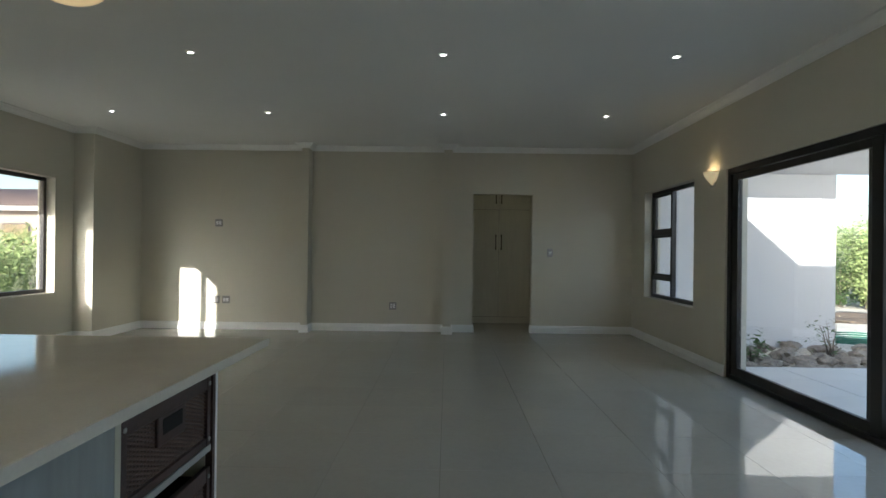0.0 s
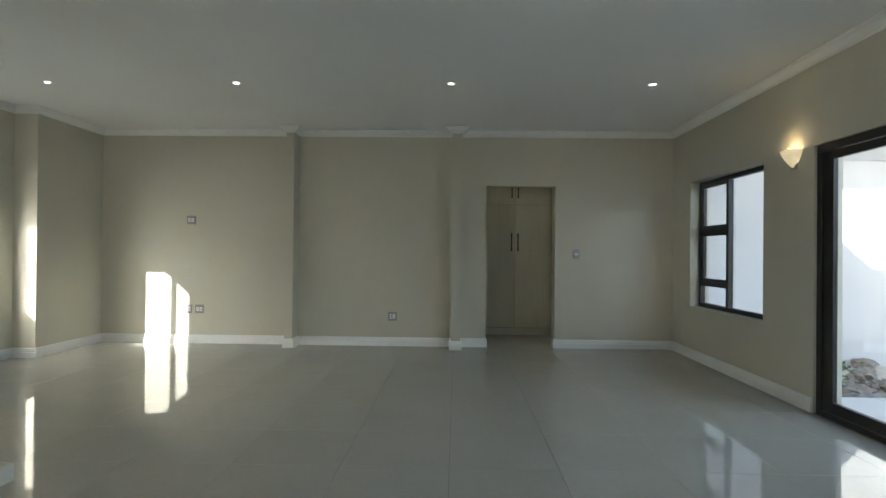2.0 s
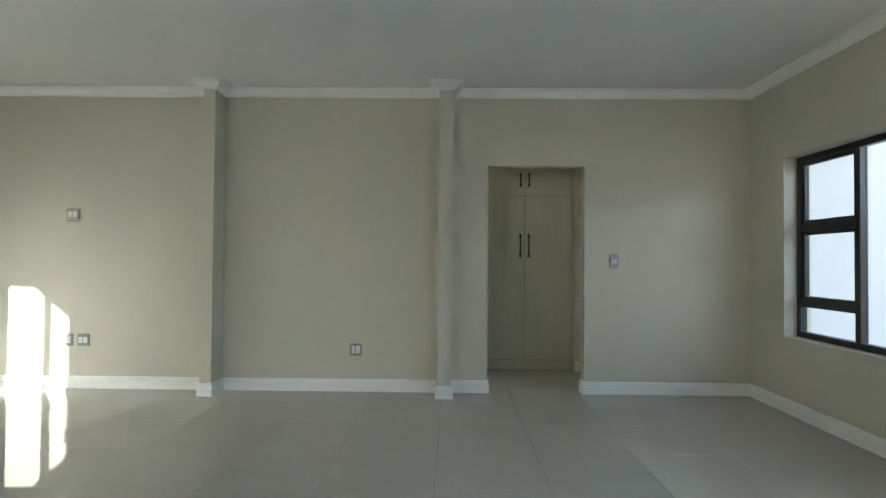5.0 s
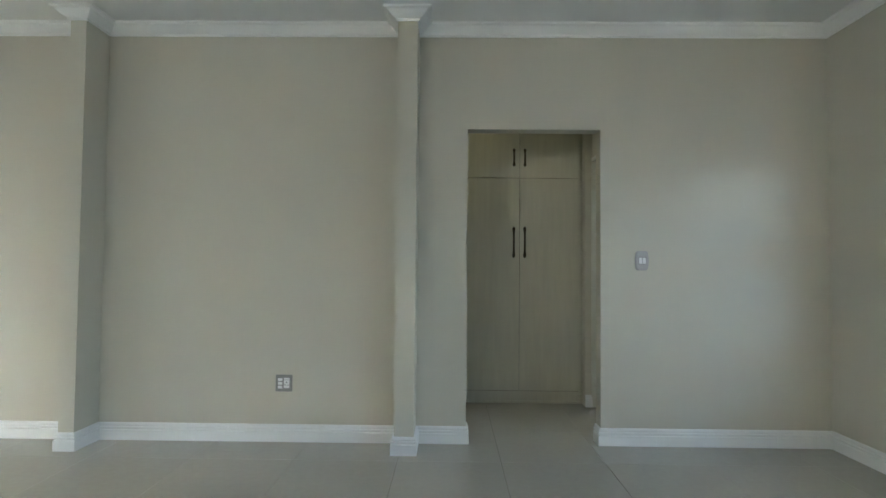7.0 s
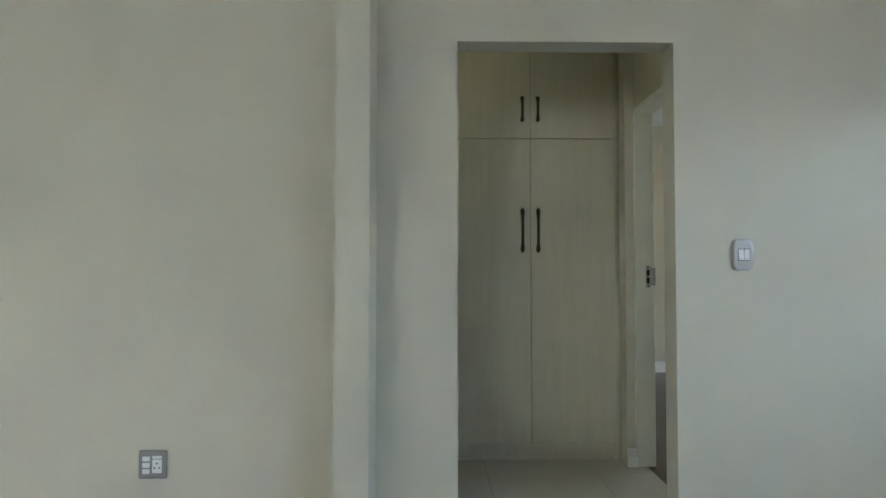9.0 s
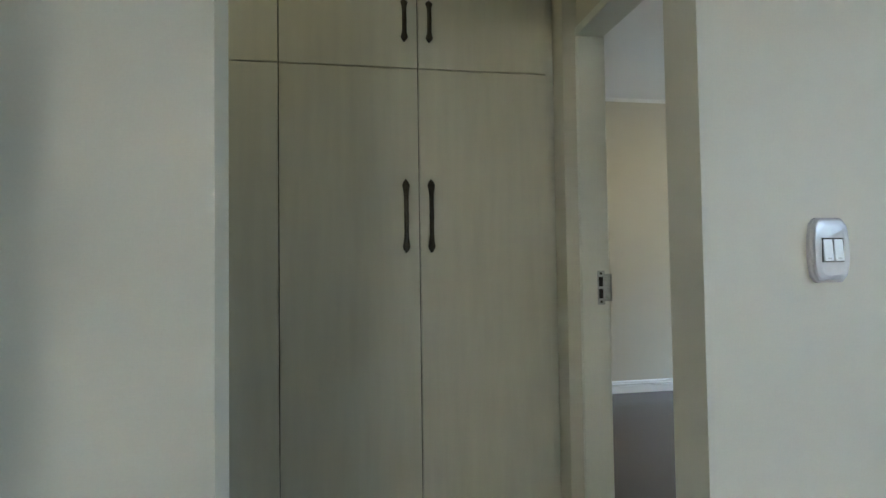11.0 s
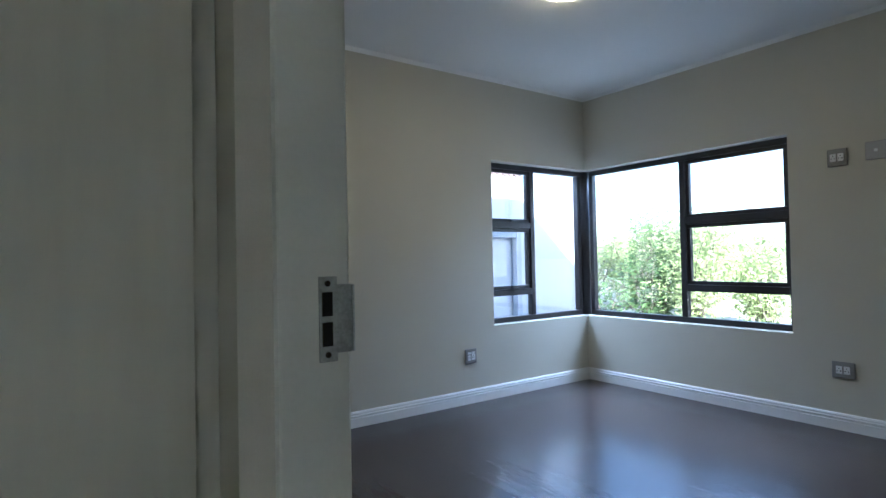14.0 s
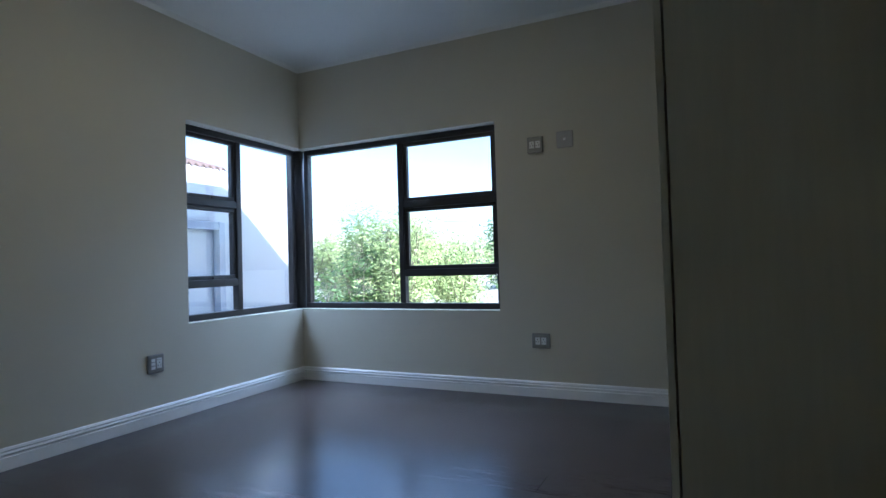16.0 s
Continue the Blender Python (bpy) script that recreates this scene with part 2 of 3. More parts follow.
def sweep(name, path, profile, mat, closed=False, label=""):
    """A moulding along a run of wall corners (room on the left hand); profile: (distance from the wall, height)."""
    pts = [Vector((p[0], p[1])) for p in path]
    n = len(pts)
    bm = bmesh.new()
    rings = []
    for i, p in enumerate(pts):
        ns = []
        if closed or i > 0:
            d = (p - pts[i - 1]).normalized()
            ns.append(Vector((-d.y, d.x)))
        if closed or i < n - 1:
            d = (pts[(i + 1) % n] - p).normalized()
            ns.append(Vector((-d.y, d.x)))
        m = ns[0] if len(ns) == 1 else (ns[0] + ns[1]) / (1 + ns[0].dot(ns[1]))
        rings.append([bm.verts.new((p.x + m.x * d, p.y + m.y * d, z)) for d, z in profile])
    k = len(profile)
    for i in range(n if closed else n - 1):
        a, b = rings[i], rings[(i + 1) % n]
        for j in range(k):
            bm.faces.new((a[j], b[j], b[(j + 1) % k], a[(j + 1) % k]))
    if not closed:
        bm.faces.new(rings[0])
        bm.faces.new(rings[-1][::-1])
    return structure(name, bm, mat, label)


H1, H2 = 2.72, 2.69       # ceilings: living room; lobby and bedroom
XR, XL, XW, YF = 2.82, -4.45, -4.71, 8.20
YP, YB = 7.08, -4.0

# ---- the large structure ----
wall("wall_far", "y", YF, 8.31, XL, XR, 0, H1, [(0.478, 1.345, 0, 2.04)], label="beige painted wall with a doorless opening")
for n, (p, q) in enumerate(((0.037, 0.157), (-2.005, -1.908))):
    bm = bmesh.new()
    bx(bm, p, q, 7.96, YF - 0.001, 0, H1)
    structure("wall_pilaster_%d" % (n + 1), bm, WALL, "narrow beige plastered pilaster")
# the last opening is added out of view, to let in light
wall("wall_right", "x", XR, 3.04, YB, 8.10, 0, H1, [(6.15, 7.69, 0.6, 2.03), (1.77, 5.45, 0, 2.035), (-3.7, 1.3, 0, 2.3)], (WALL, PLASTER), 1, "beige wall with window and sliding door openings")
wall("wall_left", "x", -4.93, XW, YB, YP, 0, H1, [(5.1, 6.75, 0.63, 2.035)], (WALL, PLASTER), -1, "beige wall with a window opening")
bm = bmesh.new()
bx(bm, -4.93, XL, YP, 8.31, 0, H1)
structure("wall_left_pier", bm, WALL, "beige projecting wall pier")
wall("wall_back", "y", YB - 0.2, YB, -4.93, 3.04, 0, H1, [(-4.5, -2.3, 0.1, 2.2)], label="beige wall closing the back, with an added opening for light")
wall("wall_bedroom_south", "y", 8.10, 8.33, 3.04, 5.74, -0.15, H1, (), (WALL, PLASTER), -1, "white plastered outer wall of the bedroom")
bm = bmesh.new()
bx(bm, XR, 3.04, 8.10, 8.33, 0, H1)
structure("wall_corner_block", bm, WALL)
wall("wall_bedroom_north", "y", 12.0, 12.22, 1.545, 5.74, -0.15, H2, [(4.34, 5.8, 0.605, 2.0)], (WALL, PLASTER), 1, "beige bedroom wall with a corner window")
wall("wall_bedroom_east", "x", 5.52, 5.74, 8.33, 12.0, -0.15, H2, [(10.19, 12.1, 0.605, 2.0)], (WALL, PLASTER), 1, "beige bedroom wall with a corner window")
wall("wall_lobby_right", "x", 1.545, 1.64, 8.31, 12.0, 0, H2, [(8.34, 9.22, -1, 2.055)], label="beige wall with the bedroom doorway")
bm = bmesh.new()
bx(bm, 1.487, 1.545, 9.2, 9.9, 0, H2)
structure("wall_nib", bm, WALL, "narrow beige wall nib beside the cupboard")
wall("wall_lobby_back", "y", 9.9, 10.0, -0.75, 1.545, 0, H2)
wall("wall_lobby_left", "x", -0.75, -0.6, 8.31, 9.9, 0, H2)

bm = bmesh.new()
bx(bm, -4.93, 3.04, YB - 0.2, 8.31, H1, H1 + 0.08)
structure("ceiling", bm, CEIL, "smooth white painted ceiling")
bm = bmesh.new()
bx(bm, -0.75, 5.74, 8.31, 12.22, H2, H2 + 0.08)
structure("ceiling_bedroom", bm, CEIL, "smooth white bedroom ceiling")
bm = bmesh.new()
bx(bm, -5.6, 3.06, YB - 0.3, 8.6, 2.86, 2.94)
# added unseen strip that casts the level shadow on the patio wall
bx(bm, -1.0, 3.06, 2.3, 2.5, 2.94, 3.60)
bx(bm, -0.9, 5.9, 8.6, 12.4, 2.86, 2.94)
bx(bm, 3.3, 5.9, 8.05, 8.6, 2.86, 2.94)
structure("roof", bm, PLASTER, "flat roof slab with an added shadow-casting strip across it")

# added unseen screen wall with a beam over it, shaping the sun patch
bm = bmesh.new()
bx(bm, -7.6, -4.931, 4.5, 4.68, -0.15, 1.48)
bx(bm, -7.6, -7.3, 4.5, 4.68, 1.48, 2.58)
bx(bm, -7.6, -4.931, 4.5, 4.68, 2.58, 2.95)
structure("wall_sun_blocker", bm, PLASTER, "added unseen white plastered wall and beam that shape the sunlight")

COVE = [(0, H1 - 0.07), (0.012, H1 - 0.07), (0.014, H1 - 0.058), (0.03, H1 - 0.05), (0.05, H1 - 0.034), (0.064, H1 - 0.018), (0.082, H1 - 0.014), (0.086, H1), (0, H1)]
room = [(XR, YB), (XR, YF), (0.157, YF), (0.157, 7.96), (0.037, 7.96), (0.037, YF), (-1.908, YF), (-1.908, 7.96), (-2.005, 7.96), (-2.005, YF), (XL, YF), (XL, YP), (XW, YP), (XW, YB)]
sweep("cornice", room, COVE, CEIL, True, "moulded white plaster cornice")
SKIRT = [(0, 0.001), (0.019, 0.001), (0.019, 0.064), (0.0125, 0.067), (0.0125, 0.073), (0.0185, 0.077), (0.0185, 0.084), (0.012, 0.088), (0.012, 0.093), (0.0145, 0.097), (0.010, 0.107), (0.005, 0.111), (0, 0.111)]
sweep("cornice_bedroom", [(1.64, 8.33), (5.52, 8.33), (5.52, 12.0), (1.64, 12.0)], [(0, H2 - 0.026), (0.004, H2 - 0.026), (0.012, H2 - 0.018), (0.022, H2 - 0.006), (0.028, H2), (0, H2)], CEIL, True, "slim white cove cornice")
sweep("baseboard_right", [(XR, 5.45), (XR, YF), (1.345, YF), (1.345, 8.31)], SKIRT, TRIM, label="moulded white skirting board")
sweep("baseboard_right_near", [(XR, 1.3), (XR, 1.77)], SKIRT, TRIM, label="moulded white skirting board")
sweep("baseboard_left", [(0.478, 8.31), (0.478, YF)] + room[2:13] + [(XW, YB)], SKIRT, TRIM, label="moulded white skirting board")
sweep("baseboard_bedroom", [(5.52, 8.95), (5.52, 12.0), (1.64, 12.0), (1.64, 9.25)], SKIRT, TRIM, label="moulded white skirting board")
sweep("baseboard_nib", [(1.544, 9.2), (1.488, 9.2)], [(d, z * 0.9) for d, z in SKIRT], TRIM, label="short piece of white skirting")
bm = bmesh.new()
bx(bm, -4.93, 3.04, YB - 0.2, 8.31, -0.12, -0.006)
bx(bm, -0.75, 1.6, 8.31, 9.9, -0.12, -0.006)
floor_main = structure("floor", bm, GROUT, "polished beige porcelain tile floor with thin dark joints")
bm = bmesh.new()
bx(bm, 1.6, 5.74, 8.33, 12.22, -0.12, -0.008)
floor_bed = structure("floor_bedroom", bm, JOINT, "grey-brown wood laminate bedroom floor")


# ---- windows and doors ----
def frame_bars(ob, plane, mid, depth, rects, name="frame_bar"):
    """Bars of a window frame: rects (a0, a1, z0, z1) in the wall's plane, each a part."""
    for a0, a1, z0, z1 in rects:
        d = (mid - depth / 2, mid + depth / 2)
        dims = (*d, a0, a1, z0, z1) if plane == "x" else (a0, a1, *d, z0, z1)
        box_part(name, dims, ALU, ob, bevel=0.004)


def panes(ob, plane, mid, rects):
    for a0, a1, z0, z1 in rects:
        d = (mid - 0.003, mid + 0.003)
        bm = bmesh.new()
        bx(bm, *((*d, a0, a1, z0, z1) if plane == "x" else (a0, a1, *d, z0, z1)))
        p = part("pane", bm, GLASS, ob, "clear window glass")
        p.visible_shadow = False


def window(name, plane, mid, a0, a1, z0, z1, mull, transoms, column, label, fw=0.045, sash=0.03):
    """A frame with one mullion; the column on one side is split by transoms into opening sashes."""
    ob = tagged(new(name), label, "window", kind="structure")
    d = 0.06
    m0, m1 = mull - 0.025, mull + 0.025
    bars = [(a0, a1, z0, z0 + fw), (a0, a1, z1 - fw, z1), (a0, a0 + fw, z0 + fw, z1 - fw), (a1 - fw, a1, z0 + fw, z1 - fw), (m0, m1, z0 + fw, z1 - fw)]
    c0, c1 = (a0 + fw, m0) if column < 0 else (m1, a1 - fw)
    o0, o1 = (m1, a1 - fw) if column < 0 else (a0 + fw, m0)
    for t in transoms:
        bars.append((c0, c1, t - 0.028, t + 0.028))
    frame_bars(ob, plane, mid, d, bars)
    zs = [z0 + fw, *[t for t in transoms], z1 - fw]
    glass = [(o0, o1, z0 + fw, z1 - fw)]
    for k in range(len(zs) - 1):
        lo = zs[k] + (0.028 if k else 0)
        hi = zs[k + 1] - (0.028 if k < len(zs) - 2 else 0)
        sb = [(c0, c1, lo, lo + sash), (c0, c1, hi - sash, hi), (c0, c0 + sash, lo + sash, hi - sash), (c1 - sash, c1, lo + sash, hi - sash)]
        if k:
            frame_bars(ob, plane, mid + (0.008 if mid > 0 else -0.008), d * 0.7, sb, "sash_bar")
        glass.append((c0 + (sash if k else 0), c1 - (sash if k else 0), lo + (sash if k else 0), hi - (sash if k else 0)))
    panes(ob, plane, mid + 0.012, glass)
    return ob


def window_latch(ob, x, y, z, along="x"):
    bm = bmesh.new()
    if along == "x":
        bx(bm, x - 0.012, x + 0.012, y - 0.016, y, z - 0.012, z + 0.012, 0.003)
        bx(bm, x - 0.012, x + 0.085, y - 0.024, y - 0.014, z - 0.007, z + 0.005, 0.002)
    else:
        bx(bm, x - 0.016, x, y - 0.012, y + 0.012, z - 0.012, z + 0.012, 0.003)
        bx(bm, x - 0.024, x - 0.014, y - 0.012, y + 0.085, z - 0.007, z + 0.005, 0.002)
    part("latch", bm, ALU, ob, "dark metal window latch")


w1 = window("window_1", "x", 2.95, 6.151, 7.689, 0.601, 2.029, 7.02, (0.87, 1.465), 1, "dark aluminium window with three small panes and one large")
w2 = window("window_2", "x", -4.85, 5.101, 6.749, 0.631, 2.034, 5.62, (), -1, "dark aluminium window in the sunny wall")
w3 = window("window_3", "y", 12.12, 4.341, 5.56, 0.606, 1.999, 4.90, (0.865, 1.46), -1, "dark aluminium corner window with opening sashes")
window_latch(w3, 4.63, 12.085, 1.50)
window_latch(w3, 4.63, 12.085, 0.905)
w4 = window("window_4", "x", 5.64, 10.191, 12.03, 0.606, 1.999, 11.05, (0.893, 1.447), -1, "dark aluminium corner window with opening sashes")
# added unseen back window; its sun bounce brightens the living room
window("window_6", "y", YB - 0.1, -4.499, -2.301, 0.101, 2.199, -3.4, (), -1, "added unseen dark aluminium window that lets light in from behind")
post = tagged(new("window_5"), "dark rounded corner post joining two windows", "window", kind="structure")
bm = bmesh.new()
rod(bm, (5.615, 12.095, 0.606), (5.615, 12.095, 1.999), 0.05, n=20)
part("post", bm, ALU, post, smooth=True)



def sliding_door(name, xo, out, y0, y1, top, label):
    """Two overlapping glass leaves in a dark frame; out: the side the outer leaf stands on."""
    ob = tagged(new(name), label, "door", kind="structure")
    mid, lap = (y0 + y1) / 2, 0.1
    frame_bars(ob, "x", xo, 0.12, [(y0 + 0.001, y1 - 0.001, 0.0, 0.035), (y0 + 0.001, y1 - 0.001, top - 0.06, top - 0.001),
                                   (y0 + 0.001, y0 + 0.05, 0.035, top - 0.06), (y1 - 0.06, y1 - 0.001, 0.035, top - 0.06)], "frame_bar")
    for a, b, at in ((mid - lap, y1 - 0.065, xo - 0.025 * out), (y0 + 0.055, mid + lap, xo + 0.03 * out)):
        frame_bars(ob, "x", at, 0.04, [(a, a + 0.1, 0.04, top - 0.065), (b - 0.1, b, 0.04, top - 0.065),
                                       (a + 0.1, b - 0.1, 0.04, 0.12), (a + 0.1, b - 0.1, top - 0.125, top - 0.065)], "leaf_bar")
        panes(ob, "x", at, [(a + 0.1, b - 0.1, 0.12, top - 0.125)])
    return ob


sliding_door("door_1", 2.9, 1, 1.77, 5.45, 2.035, "dark aluminium sliding glass patio door")
# added unseen door; its light brightens the left of the room
sliding_door("door_3", 2.9, 1, -3.7, 1.3, 2.3, "added unseen sliding glass door that lets in light from the right")

# bedroom door frame with its strike plate; the frame wraps the wall's edge
dframe = tagged(new("door_2"), "painted steel door frame without a door in view", "door frame", kind="structure")
for y0, y1 in ((8.341, 8.375), (9.185, 9.219)):
    box_part("jamb", (1.537, 1.648, y0, y1, 0, 2.02), FRAMEPAINT, dframe, bevel=0.004)
box_part("head", (1.537, 1.648, 8.341, 9.219, 2.021, 2.054), FRAMEPAINT, dframe, bevel=0.004)
bm = bmesh.new()
bx(bm, 1.598, 1.6265, 9.1825, 9.186, 1.018, 1.143, 0.001)
bx(bm, 1.6255, 1.6495, 9.1822, 9.1855, 1.03, 1.131, 0.0008)
bx(bm, 1.6488, 1.6525, 9.1775, 9.1855, 1.031, 1.130, 0.001)
strike = part("strike_plate", bm, material("dull_plated_steel", (0.36, 0.37, 0.34), 0.5, metal=0.35, vary=0.25, scale=40, fine=200, bump=0.1), dframe, "steel strike plate with two dark slots and a curved lip")
for z0, z1 in ((1.041, 1.076), (1.085, 1.120)):
    box_part("slot", (1.6035, 1.6185, 9.1815, 9.1835, z0, z1), HOLE_SHADE, strike)
    box_part("slot_edge", (1.6022, 1.6034, 9.1812, 9.1835, z0, z1), PEWTER, strike)
for z in (1.0285, 1.1325):
    bm = bmesh.new()
    rod(bm, (1.611, 9.183, z), (1.611, 9.1812, z), 0.0046, n=12)
    sc = part("screw", bm, PEWTER, strike, "countersunk screw head")
    box_part("recess", (1.6102, 1.6118, 9.1806, 9.1813, z - 0.003, z + 0.003), HOLE_SHADE, sc)


# ---- wall fittings ----
def socket(x, y, z, face, w, h, cells, label, mat=PLATE):
    """A socket plate: face 'y' looks towards -y, 'x' towards -x; cells: (dx, dz, w, h) white inserts."""
    ob = thing("wall_socket", label, "wall socket", "wall sockets", (x, y, z))
    turn = 0 if face == "y" else -math.pi / 2
    ob.rotation_euler = (0, 0, turn)
    bm = bmesh.new()
    bx(bm, -w / 2, w / 2, -0.016, 0, -h / 2, h / 2, 0.006)
    bx(bm, -w / 2 + 0.014, w / 2 - 0.014, -0.0172, -0.014, -h / 2 + 0.014, h / 2 - 0.014, 0.001)
    part("plate", bm, mat, ob)
    for dx, dz, cw, ch in cells:
        bm = bmesh.new()
        bx(bm, dx - cw / 2, dx + cw / 2, -0.0205, -0.013, dz - ch / 2, dz + ch / 2, 0.0015)
        c = part("insert", bm, WHITEPL, ob, "white plastic insert")
        if cw > 0.02 and ch > 0.03:
            bm = bmesh.new()
            for px, pz in ((0, 0.011), (-0.009, -0.006), (0.009, -0.006)):
                rod(bm, (dx + px, -0.0212, dz + pz), (dx + px, -0.019, dz + pz), 0.0035, n=8)
            part("pin_hole", bm, HOLE_SHADE, c)
    return ob


three = [(-0.022, 0.024, 0.028, 0.018), (-0.022, 0.0, 0.028, 0.018), (-0.022, -0.024, 0.028, 0.018), (0.02, -0.004, 0.036, 0.052), (0.02, 0.03, 0.036, 0.01)]
twin = [(-0.022, 0.0, 0.034, 0.05), (0.022, 0.0, 0.034, 0.05)]
socket(-0.70, YF, 0.375, "y", 0.108, 0.108, three, "grey square wall socket with white inserts")
socket(-3.29, YF, 1.572, "y", 0.11, 0.11, twin, "grey square wall socket set high on the wall")
socket(-3.32, YF, 0.437, "y", 0.11, 0.11, three, "grey square wall socket above the skirting")
socket(-3.17, YF, 0.437, "y", 0.11, 0.11, twin, "grey square wall socket above the skirting")
socket(4.075, 12.0, 0.381, "y", 0.115, 0.115, three, "grey square bedroom wall socket with white inserts")
socket(5.52, 9.89, 0.395, "x", 0.13, 0.105, twin, "grey double wall socket below the window")
socket(5.52, 9.886, 1.785, "x", 0.115, 0.115, twin, "grey wall socket set high on the bedroom wall")
socket(5.52, 9.674, 1.80, "x", 0.115, 0.115, [(0.0, 0.0, 0.018, 0.018)], "pale blank wall plate with a round outlet", SILVERPL)

sw = thing("light_switch", "pale glossy bowed light switch with two white rockers", "light switch", at=(1.61, YF, 1.187))


def bowed_ring(bm, y, inset, back=0.0):
    """An outline with flat top and bottom, sides that bow outwards and clipped corners."""
    hw, hh = 0.036 - inset, 0.063 - inset
    side = [(hw + 0.008 * (1 - (k / 6) ** 2) - (0.006 if abs(k) == 6 else 0), hh * k / 6.0 * 0.97) for k in range(-6, 7)]
    top = [(hw - 0.012, hh), (-hw + 0.012, hh)]
    pts = side + top + [(-x, -z) for x, z in side] + [(-x, -z) for x, z in top]
    return [bm.verts.new((x, y + back * (z / hh) ** 2, z)) for x, z in pts]


bm = bmesh.new()
rings = [bowed_ring(bm, y, inset, back) for y, inset, back in ((0, 0, 0), (-0.007, 0, 0), (-0.009, 0.0025, 0), (-0.0135, 0.003, 0.002), (-0.016, 0.006, 0.003), (-0.0165, 0.014, 0.002))]
n = len(rings[0])
for a, b in zip(rings, rings[1:]):
    for k in range(n):
        bm.faces.new((a[k], a[(k + 1) % n], b[(k + 1) % n], b[k]))
bm.faces.new(rings[-1])
part("plate", bm, SILVERPL, sw)
box_part("rocker_well", (-0.0235, 0.0235, -0.0172, -0.012, -0.0235, 0.0235), GAP_SHADE, sw, "dark sheet coloured as the shade round the rockers")
for dx in (-0.0115, 0.0115):
    bm = bmesh.new()
    bx(bm, dx - 0.0104, dx + 0.0104, -0.021, -0.0115, -0.0215, 0.0215, 0.0015)
    for v in bm.verts:
        if v.co.y < -0.018:
            v.co.y += 0.0035 * (v.co.z + 0.0215) / 0.043
    rk = part("rocker", bm, WHITEPL, sw, "white plastic rocker")
    box_part("mark", (dx - 0.004, dx + 0.004, -0.0216, -0.0206, -0.0165, -0.0152), PLATE, rk)

# wall lamp: a half bowl of frosted glass with a metal tip
lamp = thing("wall_lamp", "lit half-bowl frosted glass wall lamp with steel tip", "wall lamp", at=(XR, 5.70, 1.985))
S = 0.76
prof = [(0.001, -0.118), (0.022, -0.104), (0.058, -0.07), (0.098, -0.022), (0.13, 0.028), (0.145, 0.07), (0.139, 0.07), (0.124, 0.03), (0.092, -0.018), (0.053, -0.063), (0.019, -0.094), (0.001, -0.106)]
bm = bmesh.new()
lathe(bm, (0, 0, 0), [(r * S, h * S) for r, h in prof], 28, math.pi, math.pi / 2)
for v in bm.verts:
    v.co.x *= 0.9
part("bowl", bm, SCONCEGLASS, lamp, "frosted glass bowl", True)
bm = bmesh.new()
bx(bm, -0.012, 0.0, -0.045, 0.045, -0.1, 0.05, 0.004)
part("back_plate", bm, STEEL, lamp)
bm = bmesh.new()
bmesh.ops.create_uvsphere(bm, u_segments=14, v_segments=8, radius=0.011, matrix=Matrix.Translation((-0.03, 0, -0.096)))
rod(bm, (-0.004, 0, -0.096), (-0.035, 0, -0.096), 0.005, n=8)
part("tip", bm, STEEL, lamp, "steel finial", True)
bulb = new("wall_lamp_light", bpy.data.lights.new("wall_lamp_light", 'POINT'))
bulb.data.energy, bulb.data.color, bulb.data.shadow_soft_size = 0.36, (1.0, 0.72, 0.4), 0.03
bulb.location = (XR - 0.07, 5.70, 2.03)


def downlight(x, y):
    ob = thing("downlight", "small round lit recessed ceiling downlight", "downlight", "ceiling downlights", (x, y, H1))
    bm = bmesh.new()
    lathe(bm, (0, 0, 0), [(0.020, -0.002), (0.024, -0.005), (0.036, -0.006), (0.039, 0.0)], 28)
    part("ring", bm, STEEL, ob, "chrome trim ring", True)
    bm = bmesh.new()
    lathe(bm, (0, 0, 0), [(0.0005, -0.0035), (0.021, -0.0035)], 24)
    part("lens", bm, LEDGLASS, ob, "glowing lens")
    return ob


first = downlight(-1.92, 4.275)
for x, y in ((0.045, 4.275), (1.845, 4.275), (-3.68, 6.175), (-1.925, 6.175), (0.033, 6.175), (1.843, 6.175)):
    copy_thing(first, pose(x, y, H1))


copy_thing(first, pose(0.1, 8.62, H2))
spot = new("lobby_light", bpy.data.lights.new("lobby_light", 'SPOT'))
spot.data.energy, spot.data.color, spot.data.shadow_soft_size, spot.data.spot_size, spot.data.spot_blend = 0.85, (1.0, 0.86, 0.45), 0.05, radians(179), 0.2
spot.location = (0.1, 8.62, H2 - 0.02)


def dome_light(x, y, z, r, drop, label, glass=LAMPGLASS):
    ob = thing("ceiling_light", label, "ceiling light", at=(x, y, z))
    bm = bmesh.new()
    lathe(bm, (0, 0, 0), [(r * 0.75, 0.0), (r * 0.78, -0.02), (r * 0.7, -0.024)], 40)
    part("base", bm, STEEL, ob, "metal base ring", True)
    bm = bmesh.new()
    lathe(bm, (0, 0, 0), [(r * math.cos(a), -0.02 - drop * math.sin(a)) for a in [k * math.pi / 20 for k in range(10)]] + [(0.001, -0.02 - drop)], 40)
    part("shade", bm, glass, ob, "glowing frosted glass dome", True)
    return ob


dome_light(3.63, 10.5, H2, 0.17, 0.04, "lit round frosted dome ceiling light")
dome_light(-2.07, 3.08, H1, 0.21, 0.12, "lit round warm dome light over the island", AMBERGLASS)


